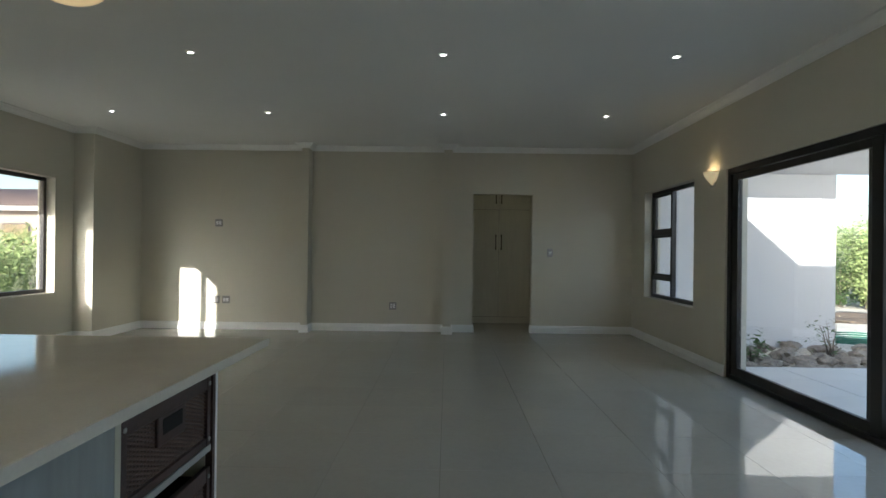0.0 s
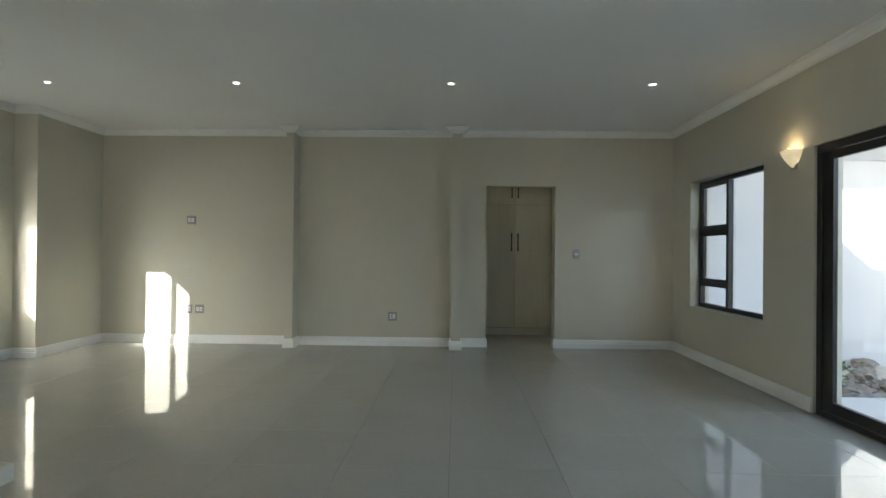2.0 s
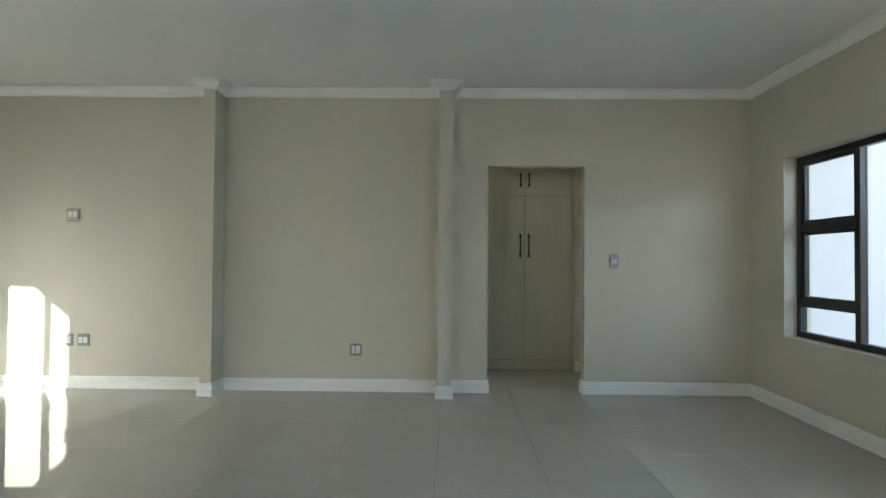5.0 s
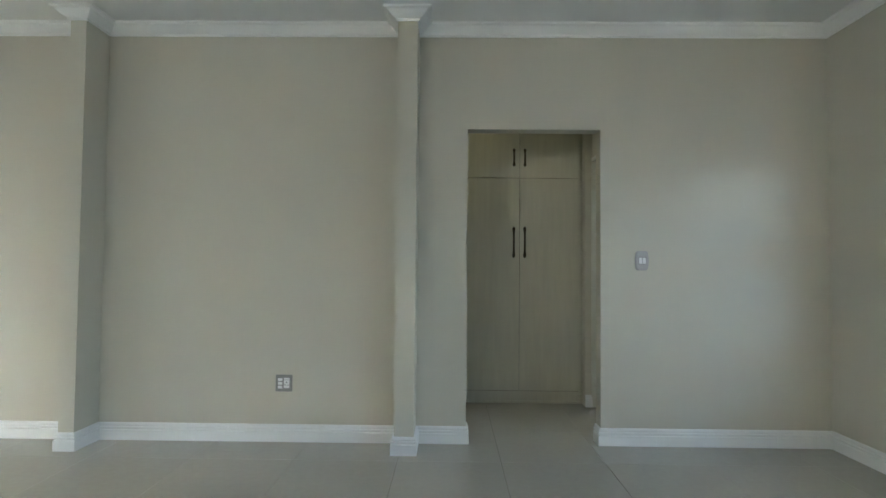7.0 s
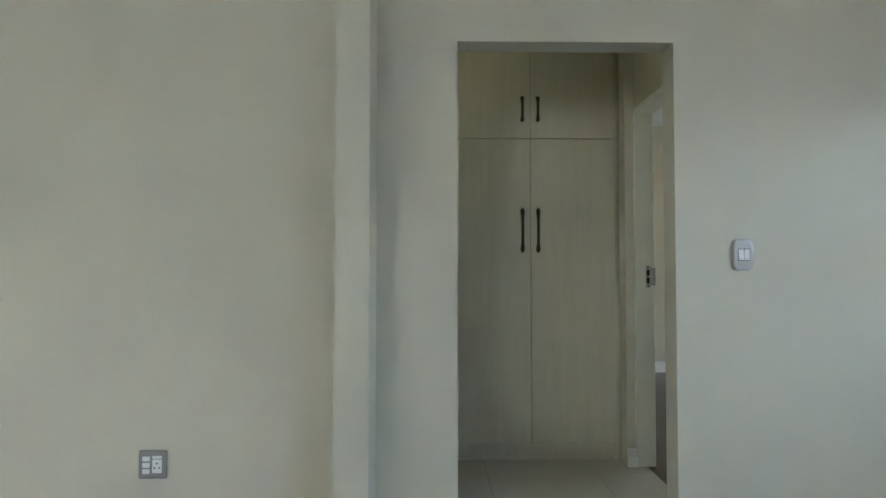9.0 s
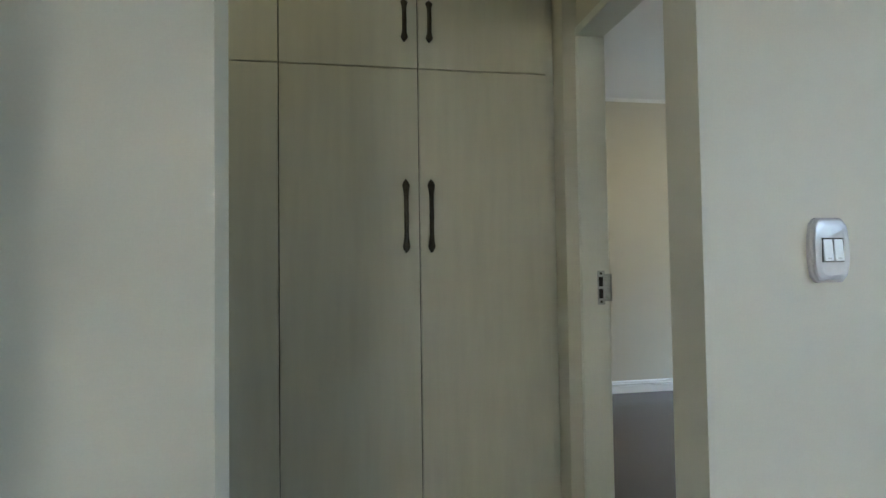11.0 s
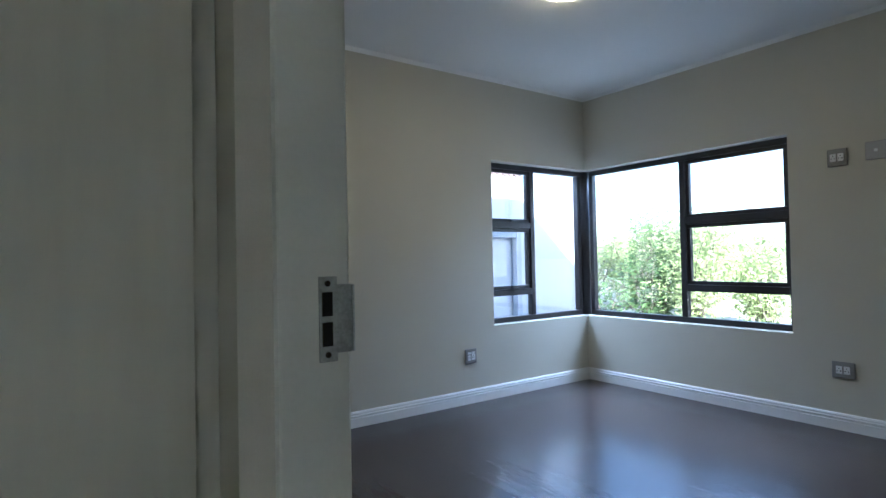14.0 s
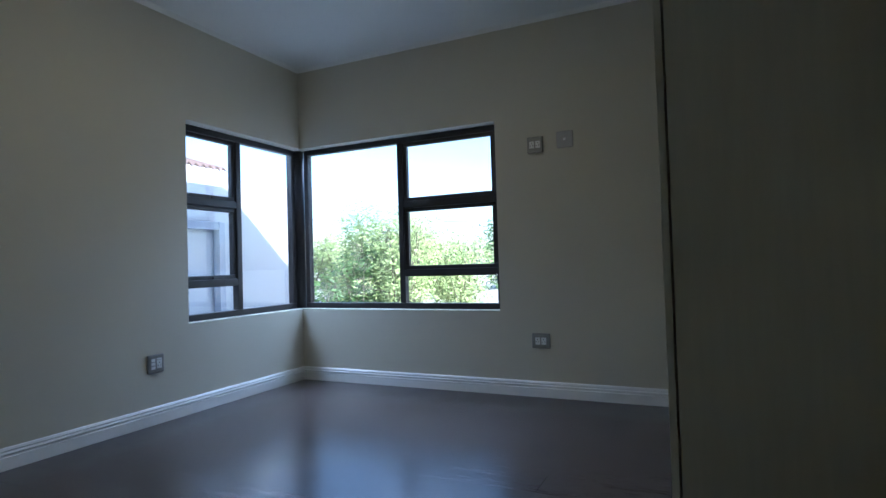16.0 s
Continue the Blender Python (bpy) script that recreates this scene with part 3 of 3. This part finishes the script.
# ---- built-in cupboards ----
def pull(parent, x, y, z0, z1, wid=0.0135):
    """A waisted handle with pointed ends, standing off the door."""
    zm, h = (z0 + z1) / 2, z1 - z0
    bm = bmesh.new()
    ts = [k / 24 for k in range(25)]
    rings = []
    for t in ts:
        e = min(t, 1 - t)
        w = wid * (0.62 + 0.55 * math.cos(2 * math.pi * t) ** 2 * (1 if e < 0.25 else 0.0))
        if e < 0.07:
            w = wid * (0.15 + 1.0 * e / 0.07)
        if abs(t - 0.5) < 0.03:
            w *= 1.12
        off = 0.012 + 0.014 * math.sin(math.pi * t) ** 0.6
        z = z0 + h * t
        rings.append([bm.verts.new((x + w * math.cos(a), y - off + 0.006 * math.sin(a), z)) for a in [2 * math.pi * k / 10 for k in range(10)]])
    for a, b in zip(rings, rings[1:]):
        for k in range(10):
            bm.faces.new((a[k], a[(k + 1) % 10], b[(k + 1) % 10], b[k]))
    bm.faces.new(rings[0][::-1])
    bm.faces.new(rings[-1])
    for z in (z0 + h * 0.1, z1 - h * 0.1):
        rod(bm, (x, y, z), (x, y - 0.02, z), 0.005, n=8)
    return part("handle", bm, PEWTER, parent, "aged bronze handle with pointed ends", True)


def cupboard(x0, x1, yf, yb, top, label, handles=True, split=1.895, kick=0.105):
    ob = thing("built_in_cupboard", label, "cupboard", "built-in cupboards", (0, 0, 0))
    g = 0.0022
    xm = (x0 + x1) / 2
    box_part("body", (x0 + 0.001, x1 - 0.001, yf + 0.02, yb, kick, top), GAP_SHADE, ob, "carcass coloured near-black as the shade between the doors")
    bm = bmesh.new()
    bx(bm, x0 + 0.001, x1 - 0.001, yf + 0.045, yf + 0.06, 0, kick)
    bx(bm, x0 + 0.001, x1 - 0.001, yf + 0.035, yf + 0.046, 0.0, 0.018)
    part("plinth", bm, BOARD, ob)
    for a, b, side in ((x0, xm, 1), (xm, x1, -1)):
        for z0, z1, kind in ((kick + 0.004, split, 0), (split, top - 0.02, 1)):
            d = box_part("door", (a + g, b - g, yf, yf + 0.018, z0 + g, z1 - g), BOARD, ob, "washed pale wood-grain door", bevel=0.0012)
            if handles:
                hx = xm - side * 0.046 - 0.005
                pull(d, hx, yf, *((1.217, 1.484) if kind == 0 else (1.99, 2.145)))
    return ob


cupboard(0.455, 1.45, 9.27, 9.88, H2 - 0.002, "tall pale wood-grain built-in cupboard with bronze handles")
cupboard(-0.54, 0.455, 9.27, 9.88, H2 - 0.002, "tall pale wood-grain built-in cupboard end unit", handles=True)
bm = bmesh.new()
bx(bm, 1.4515, 1.4865, 9.30, 9.32, 0, H2 - 0.002)
structure("trim_filler", bm, BOARD, "recessed filler strip beside the cupboard")

ward = thing("wardrobe", "tall pale wood-grain built-in bedroom wardrobe", "wardrobe")
box_part("body", (3.4, 5.49, 8.36, 8.902, 0.0, H2 - 0.03), BOARD, ward)
n = 4
for k in range(n):
    a = 3.402 + k * (5.516 - 3.402) / n
    box_part("door", (a + 0.002, a + (5.516 - 3.402) / n - 0.002, 8.909, 8.93, 0.09, H2 - 0.03), BOARD, ward, bevel=0.0012)


# ---- kitchen island ----
isl = thing("kitchen_island", "kitchen island with washed wood panels and open basket shelves", "kitchen island")
xs, ye = -0.585, 1.60
box_part("side_panel", (-2.3, xs - 0.02, ye - 0.02, ye, 0.0, 0.859), BOARD, isl)
box_part("front_panel", (xs - 0.022, xs, -0.9, 1.10, 0.09, 0.859), material("grey_washed_wood", (0.25, 0.265, 0.26), 0.5, vary=0.16, scale=1.5, fine=6, stretch=(6, 6, 0.5), bump=0.12, bump_scale=40), isl, "grey washed wood-grain panel")
box_part("upright", (-1.1, xs, 1.102, 1.122, 0.0, 0.859), BOARD, isl)
box_part("end_upright", (-1.1, xs, 1.582, 1.60, 0.0, 0.859), LEATHER, isl, "dark end upright")
box_part("back_board", (-1.12, -1.1, -0.9, 1.6, 0.0, 0.859), BOARD, isl)
box_part("inner_wall", (-2.3, -1.12, -0.9, 1.57, 0.0, 0.859), BOARD, isl)
for z in (0.075, 0.36, 0.628):
    box_part("shelf", (-1.1, xs - 0.004, 1.122, 1.582, z - 0.018, z), material("pale_grey_board", (0.38, 0.37, 0.34), 0.5, vary=0.06), isl, "pale shelf board")
box_part("end_panel", (-2.3, xs, 1.601, 1.616, 0.0, 0.859), WHITEPL, isl, "pale end panel")
top = thing("countertop", "pale polished stone countertop on the kitchen island", "countertop")
bm = bmesh.new()
bx(bm, -2.4, -0.532, -1.0, 1.911, 0.8605, 0.886, 0.001)
part("slab", bm, QUARTZ, top)
box_part("long_edge", (-0.5315, -0.528, -1.0, 1.9148, 0.8605, 0.886), QUARTZ, top, "polished stone edge", 0.001)
box_part("end_edge", (-2.4, -0.5318, 1.9112, 1.915, 0.8605, 0.886), QUARTZ, top, "polished stone edge", 0.001)


def basket(z):
    """A woven basket: rows of wicker over a core, leather rim, corner tabs and a leather grip slot."""
    ob = thing("storage_basket", "dark brown wicker storage basket with leather trim", "basket", "baskets in the island", (0, 0, z))
    y0, y1, h, xf = 1.128, 1.575, 0.205, xs - 0.008
    # solid block; the shade behind the weave is put into its colour
    box_part("core", (-1.05, xf - 0.008, y0 + 0.004, y1 - 0.004, 0.0, h - 0.03), HOLE_SHADE, ob)
    bm = bmesh.new()
    rows, cols = 26, 60
    for r in range(rows):
        z0 = 0.02 + r * (h - 0.06) / rows
        hh = (h - 0.06) / rows
        prev = None
        for c in range(cols + 1):
            y = y0 + (y1 - y0) * c / cols
            bulge = 0.0022 * math.sin(math.pi * c * 0.5 + math.pi * (r % 2))
            ring = [bm.verts.new((xf - 0.004 + bulge + dx, y, z0 + dz)) for dx, dz in ((-0.003, 0), (0.0015, hh * 0.5), (-0.003, hh * 0.98))]
            if prev:
                for k in range(2):
                    bm.faces.new((prev[k], ring[k], ring[k + 1], prev[k + 1]))
            prev = ring
    part("weave", bm, WICKER, ob, "dark brown woven wicker", True)
    box_part("rim", (xf - 0.012, xf + 0.004, y0, y1, h - 0.042, h), LEATHER, ob, "brown leather rim", 0.003)
    box_part("foot_rim", (xf - 0.012, xf + 0.003, y0, y1, 0, 0.024), LEATHER, ob, bevel=0.003)
    for a, b in ((y0, y0 + 0.022), (y1 - 0.022, y1)):
        box_part("corner_tab", (xf - 0.012, xf + 0.0055, a, b, 0.0, h), LEATHER, ob, bevel=0.002)
        for q in (0.02, h - 0.025):
            bm = bmesh.new()
            rod(bm, (xf, (a + b) / 2, q), (xf + 0.008, (a + b) / 2, q), 0.006, n=10)
            part("stud", bm, STEEL, ob, "metal stud")
    ym = (y0 + y1) / 2
    grip = box_part("grip", (xf - 0.006, xf + 0.0045, ym - 0.07, ym + 0.07, h - 0.115, h - 0.04), LEATHER, ob, "leather grip patch", 0.004)
    box_part("slot", (xf, xf + 0.0065, ym - 0.05, ym + 0.05, h - 0.09, h - 0.05), HOLE_SHADE, grip, bevel=0.003)
    return ob


bk = basket(0.629)
copy_thing(bk, pose(0, 0, 0.361))

# ---- outside ----
bm = bmesh.new()
bmesh.ops.create_grid(bm, x_segments=2, y_segments=2, size=400)
for v in bm.verts:
    v.co.z = -0.15
structure("ground", bm, SOIL, "pale sandy garden ground")
# added unseen white slab, reflects sun up through the left window
bm = bmesh.new()
bx(bm, -8.6, -4.931, 4.681, 10.0, -0.16, -0.10)
structure("pavement_bounce", bm, PLASTER, "added unseen white slab that bounces sun towards the ceiling")
bm = bmesh.new()
bx(bm, 3.04, 7.2, 0.5, 5.95, -0.16, -0.02)
patio = structure("pavement_patio", bm, GROUT, "pale tiled patio paving")
bm = bmesh.new()
for a, b in (((3.04, 5.5, 3.2), (6.5, 8.08, 2.37)),):
    vs = []
    for dz in (0, 0.1):
        vs.append([bm.verts.new(p) for p in ((a[0], a[1], a[2] + dz), (b[0], a[1], a[2] + dz), (b[0], b[1], b[2] + dz), (a[0], b[1], b[2] + dz))])
    bm.faces.new(vs[0]); bm.faces.new(vs[1])
    for k in range(4):
        bm.faces.new((vs[0][k], vs[0][(k + 1) % 4], vs[1][(k + 1) % 4], vs[1][k]))
structure("ceiling_patio", bm, PLASTER, "sloping white patio ceiling")


def rock_mesh(seed, r):
    rnd = random.Random(seed)
    bm = bmesh.new()
    bmesh.ops.create_icosphere(bm, subdivisions=2, radius=r)
    off = Vector((rnd.uniform(0, 50), rnd.uniform(0, 50), rnd.uniform(0, 50)))
    for v in bm.verts:
        v.co *= 0.7 + 0.9 * abs(noise.noise(v.co / r * 1.3 + off))
        v.co.z *= 0.6
    return bm


rnd = random.Random(5)
base_rocks = []
for k in range(170):
    y = 6.05 + 1.95 * rnd.random()
    x = rnd.uniform(3.4, 7.6)
    r = 0.045 + 0.1 * rnd.random() ** 2
    if k < 5:
        ob = mesh_object("rock", rock_mesh(k, 0.13), ROCK)
        base_rocks.append(ob)
        tagged(ob, "rough grey-brown garden rock on the bed", "rock", "rocks in the patio bed")
    else:
        ob = base_rocks[k % 5].copy()
        scene.collection.objects.link(ob)
    ob.location = (x, y, -0.12 + r * 0.2)
    ob.rotation_euler = (0, 0, rnd.uniform(0, 6.28))
    ob.scale = (r / 0.13, r / 0.13, r / 0.13)


def leafy(name, x, y, h, w, leaves, mat, label, category, seed, stems=7, size=0.055, base=-0.15, group=""):
    """A shrub: tapered stems that fork, and many small leaves round their ends."""
    rnd = random.Random(seed)
    ob = thing(name, label, category, group, (x, y, base))
    bm = bmesh.new()
    tips = []
    for s in range(stems):
        a = rnd.uniform(0, 2 * math.pi)
        p = Vector((rnd.uniform(-0.1, 0.1) * w, rnd.uniform(-0.1, 0.1) * w, 0))
        r = 0.012 + 0.006 * h
        segs = 6
        for k in range(segs):
            q = p + Vector((math.cos(a) * w * 0.5 / segs * rnd.uniform(0.3, 1.2), math.sin(a) * w * 0.5 / segs * rnd.uniform(0.3, 1.2), h / segs * rnd.uniform(0.7, 1.1)))
            rod(bm, p, q, r, r * 0.78, 6)
            tips.append((q.copy(), 0.10 + 0.22 * w * (1 - abs(k / segs - 0.45))))
            b = q + Vector((rnd.uniform(-1, 1) * w * 0.3, rnd.uniform(-1, 1) * w * 0.3, rnd.uniform(0, 0.2) * h))
            rod(bm, q, b, r * 0.5, r * 0.2, 5)
            tips.append((b, 0.08 + 0.13 * w))
            p, r = q, r * 0.78
            a += rnd.uniform(-0.5, 0.5)
    part("stems", bm, BARK, ob, "thin grey stems")
    vs, fs = [], []
    for k in range(leaves):
        c, rad = tips[rnd.randrange(len(tips))]
        d = Vector((rnd.gauss(0, 1), rnd.gauss(0, 1), rnd.gauss(0, 0.9)))
        c = c + d * rad * 0.55
        if c.z < 0.03:
            continue
        u = Vector((rnd.gauss(0, 1), rnd.gauss(0, 1), rnd.gauss(0.2, 0.7))).normalized()
        s = u.orthogonal().normalized()
        ln = size * rnd.uniform(0.6, 1.4)
        i = len(vs)
        vs += [c - u * ln, c + s * ln * 0.3, c + u * ln, c - s * ln * 0.3]
        fs.append((i, i + 1, i + 2, i + 3))
    me = bpy.data.meshes.new("foliage")
    me.from_pydata([tuple(v) for v in vs], [], fs)
    me.materials.append(mat)
    f = new("foliage", me)
    f.parent = ob
    f["label"] = "many small green leaves"
    return ob


# shrubs past the bedroom's corner, a row seen from the patio door too
for k, (x, y, h, w) in enumerate(((12.5, 18.0, 2.1, 1.9), (11.3, 14.95, 2.0, 1.3), (10.8, 14.0, 2.0, 1.4), (11.6, 13.2, 1.35, 1.3), (13.2, 15.4, 1.8, 1.6))):
    leafy("shrub", x, y, h, w, (7000 if k == 1 else 5200), LEAF_MID if k == 1 else LEAF_PALE, "leafy green garden shrub in bright sun", "shrub", 20 + k, stems=11, size=0.045, group="garden shrubs")
for k, (x, y) in enumerate(((13.5, 17.3), (14.9, 17.0), (16.3, 16.7), (17.7, 16.4))):
    leafy("hedge_bush", x, y, 1.75, 1.9, 6000, LEAF_PALE, "tall sunlit pale green garden hedge", "hedge", 80 + k, stems=11, size=0.06, group="far garden hedge")
bm = bmesh.new()
bmesh.ops.create_icosphere(bm, subdivisions=4, radius=1.0)
for v in bm.verts:
    f = 1 + 0.35 * noise.noise(v.co * 2.3)
    v.co = Vector((v.co.x * 1.3 * f, v.co.y * 0.4 * f, max(v.co.z, -0.2) * 0.16 * f))
heap = tagged(mesh_object("soil_heap", bm, material("dark_turned_soil", (0.11, 0.085, 0.065), 0.95, vary=0.4, scale=6, fine=30, bump=0.8, bump_scale=30)), "low heap of dark turned garden soil", "soil heap")
heap.location = (8.6, 11.5, -0.14)
leafy("small_tree", 24.0, 16.5, 2.6, 3.4, 5000, LEAF, "distant spreading green tree", "tree", 40, size=0.11)
leafy("small_plant", 9.2, 14.7, 1.0, 0.9, 500, LEAF, "low thin-leaved garden plant", "plant", 41, stems=6, size=0.06)
leafy("shrub", 10.45, 14.75, 1.3, 0.7, 1100, LEAF, "darker green shrub with narrow leaves", "shrub", 45, stems=7, size=0.06, group="garden shrubs")
leafy("small_plant", 5.1, 7.2, 0.5, 0.35, 60, LEAF, "sparse sapling among the rocks", "plant", 42, stems=4, size=0.03)
leafy("small_plant", 3.9, 6.9, 0.28, 0.3, 120, LEAF, "low green plant among the rocks", "plant", 43, stems=5, size=0.04)
leafy("small_plant", 6.5, 7.4, 0.25, 0.3, 90, LEAF, "low green plant among the rocks", "plant", 44, stems=5, size=0.04)
# hedge outside the sunny window
for k in range(5):
    leafy("hedge_bush", -8.6 - 0.25 * (k % 2), 7.6 + k * 1.3, 1.35, 1.6, 4200, LEAF_PALE, "bushy sunlit green hedge", "hedge", 60 + k, stems=9, group="hedge outside the window")

bm = bmesh.new()
bx(bm, 3.0, 8.4, 14.4, 14.6, -0.2, 2.15)
structure("wall_boundary", bm, material("pale_grey_plaster", (0.36, 0.38, 0.4), 0.85, vary=0.08, scale=1.0, fine=60, bump=0.3, bump_scale=160), "pale grey plastered garden boundary wall")


hose = bpy.data.curves.new("garden_hose", 'CURVE')
hose.dimensions, hose.bevel_depth, hose.bevel_resolution = '3D', 0.012, 2
sp = hose.splines.new('POLY')
rnd = random.Random(3)
pts = [(6.45 + (0.5 + 0.05 * math.sin(k * 0.7)) * math.cos(k * 0.25) * (1 + k / 300), 8.55 + 0.3 * math.sin(k * 0.25) * (1 + k / 200), -0.13 + 0.0012 * k) for k in range(100)]
sp.points.add(len(pts) - 1)
for q, p in zip(sp.points, pts):
    q.co = (*p, 1)
hose.materials.append(HOSE)
tagged(new("garden_hose", hose), "coiled green garden hose lying on the ground", "garden hose")


def house(x0, x1, y0, y1, wall_h, mat, label, wins, over=0.5):
    """A plain house with a corrugated roof edge and windows facing -y."""
    ob = thing("house", label, "house")
    box_part("wall", (x0, x1, y0, y1, -0.2, wall_h), mat, ob)
    box_part("fascia", (x0 - over, x1 + over, y0 - over, y0 - over + 0.03, wall_h - 0.12, wall_h + 0.12), PLASTER, ob, "white fascia board")
    bm = bmesh.new()
    n = int((x1 - x0 + 2 * over) / 0.035)
    rows = []
    for yy, zz in ((y0 - over - 0.06, wall_h + 0.13), ((y0 + y1) / 2, wall_h + 0.13 + (y1 - y0) * 0.18), (y1 + over, wall_h + 0.13)):
        rows.append([bm.verts.new((x0 - over + k * 0.035, yy, zz + 0.036 * math.sin(k * math.pi / 2.5))) for k in range(n + 1)])
    for a, b in zip(rows, rows[1:]):
        for k in range(n):
            bm.faces.new((a[k], a[k + 1], b[k + 1], b[k]))
    ext = bmesh.ops.extrude_face_region(bm, geom=list(bm.faces))
    for v in ext["geom"]:
        if isinstance(v, bmesh.types.BMVert):
            v.co.z += 0.012
    part("roof", bm, ROOFMET, ob, "grey corrugated roof sheeting", True)
    for a, b, z0, z1 in wins:
        f = box_part("window", (a, b, y0 - 0.04, y0 - 0.002, z0, z1), ALU, ob, "dark framed window")
        box_part("pane", (a + 0.06, b - 0.06, y0 - 0.05, y0 - 0.041, z0 + 0.06, z1 - 0.06), GLASS, f)
    return ob


house(2.0, 9.9, 18.5, 25.0, 2.95, PLASTER, "white neighbouring house with a corrugated roof", [(6.2, 7.4, 0.9, 2.1)])
house(-34.0, -19.0, 30.0, 37.0, 3.2, BRICKFAR, "distant brown house beyond the hedge", [(-31, -29.5, 1.2, 2.4), (-27.5, -26, 1.2, 2.4), (-24, -22.5, 1.2, 2.4)])

gate = thing("garden_gate", "grey timber garden gate frame at the boundary wall", "gate")
GATE = material("grey_timber", (0.26, 0.29, 0.33), 0.8, vary=0.15, scale=4, fine=40)
for a in (5.55, 6.73):
    box_part("post", (a, a + 0.09, 14.27, 14.38, -0.15, 1.56), GATE, gate, bevel=0.006)
box_part("beam", (5.641, 6.729, 14.28, 14.37, 1.46, 1.56), GATE, gate, bevel=0.006)

cable = bpy.data.curves.new("overhead_cable", 'CURVE')
cable.dimensions, cable.bevel_depth, cable.bevel_resolution = '3D', 0.02, 2
sp = cable.splines.new('POLY')
sp.points.add(20)
for k, q in enumerate(sp.points):
    t = k / 20
    q.co = (24 + 28 * t, 42 - 16 * t, 4.9 - 1.2 * 4 * t * (1 - t) * 0.3, 1)
cable.materials.append(ALU)
tagged(new("overhead_cable", cable), "thin dark overhead cable between distant poles", "cable")
for x, y in ((24, 42), (52, 26)):
    pole = thing("utility_pole", "distant thin timber utility pole", "pole", "utility poles", (x, y, -0.15))
    bm = bmesh.new()
    rod(bm, (0, 0, 0), (0, 0, 5.2), 0.1, 0.07, 10)
    part("shaft", bm, BARK, pole)

# ---- pieces of the floors ----
T, J = 0.606, 0.0018


def slab_mesh(name, w, l, h, mat, bev=0.0012):
    bm = bmesh.new()
    bx(bm, -w / 2, w / 2, -l / 2, l / 2, -h, 0)
    bmesh.ops.bevel(bm, geom=[e for e in bm.edges if all(v.co.z > -1e-6 for v in e.verts)], offset=bev, segments=1, affect='EDGES')
    bmesh.ops.recalc_face_normals(bm, faces=bm.faces)
    me = bpy.data.meshes.new(name)
    bm.to_mesh(me)
    bm.free()
    me.materials.append(mat)
    return me


shared = {}
joined = bmesh.new()
j0 = int((YB - 7.86) / T) - 1
for i in range(-9, 6):
    for j in range(j0, 5):
        x0, x1 = 0.07 + i * T, 0.07 + (i + 1) * T
        y0, y1 = 7.86 + j * T, 7.86 + (j + 1) * T
        xa, xb = (XW - 0.0, XR) if y0 + 0.3 < YP else (XL, XR)
        yb = YF
        if x0 > 0.0 and x1 < 1.3:
            yb = 9.9
        x0, x1, y0, y1 = max(x0, xa), min(x1, xb), max(y0, YB), min(y1, yb)
        if yb == YF and y0 > YF - 0.05:
            continue
        if x1 - x0 < 0.03 or y1 - y0 < 0.03:
            continue
        w, l = round(x1 - x0 - J, 4), round(y1 - y0 - J, 4)
        if y0 < 0.3:
            bx(joined, x0 + J / 2, x1 - J / 2, y0 + J / 2, y1 - J / 2, -0.005, 0)
            continue
        if (w, l) not in shared:
            shared[(w, l)] = slab_mesh("tile", w, l, 0.005, TILE, 0.0005)
        ob = new("tile", shared[(w, l)])
        ob.location = ((x0 + x1) / 2, (y0 + y1) / 2, 0)
        ob.parent = floor_main
ob = mesh_object("tiles_behind", joined, TILE)
ob.parent = floor_main
ob["kind"] = "stuff"

for i, j in ((-2, 0), (-1, 0), (2, 0), (-2, 1), (-1, 1), (2, 1), (-2, 2), (-1, 2), (2, 2)):
    x0, x1 = max(0.07 + i * T, -0.6), min(0.07 + (i + 1) * T, 1.6)
    y0, y1 = max(7.86 + j * T, YF), min(7.86 + (j + 1) * T, 9.9)
    if x1 - x0 > 0.03:
        ob = new("tile", slab_mesh("tile", x1 - x0 - J, y1 - y0 - J, 0.005, TILE, 0.0005))
        ob.location = ((x0 + x1) / 2, (y0 + y1) / 2, 0)
        ob.parent = floor_main

PW, PL = 0.193, 1.28
shared = {}
rnd = random.Random(11)
x = 1.6
while x < 5.52:
    w = min(PW, 5.52 - x)
    y = 8.33 - rnd.uniform(0, PL)
    while y < 12.0:
        a, b = max(y, 8.33), min(y + PL, 12.0)
        if b - a > 0.05 and w > 0.02:
            key = (round(w, 3), round(b - a, 2))
            if key not in shared:
                shared[key] = slab_mesh("plank", w - 0.0004, b - a - 0.0004, 0.007, LAMINATE, 0.0003)
            ob = new("plank", shared[key])
            ob.location = (x + w / 2, (a + b) / 2, 0)
            ob.parent = floor_bed
        y += PL
    x += PW

# patio paving
shared = slab_mesh("paving_slab", 0.592, 0.592, 0.02, PAVE, 0.003)
for i in range(6):
    for j in range(9):
        ob = new("paving_slab", shared)
        ob.location = (3.04 + 0.3 + i * 0.6, 5.65 - j * 0.6, 0.0)
        ob.parent = patio
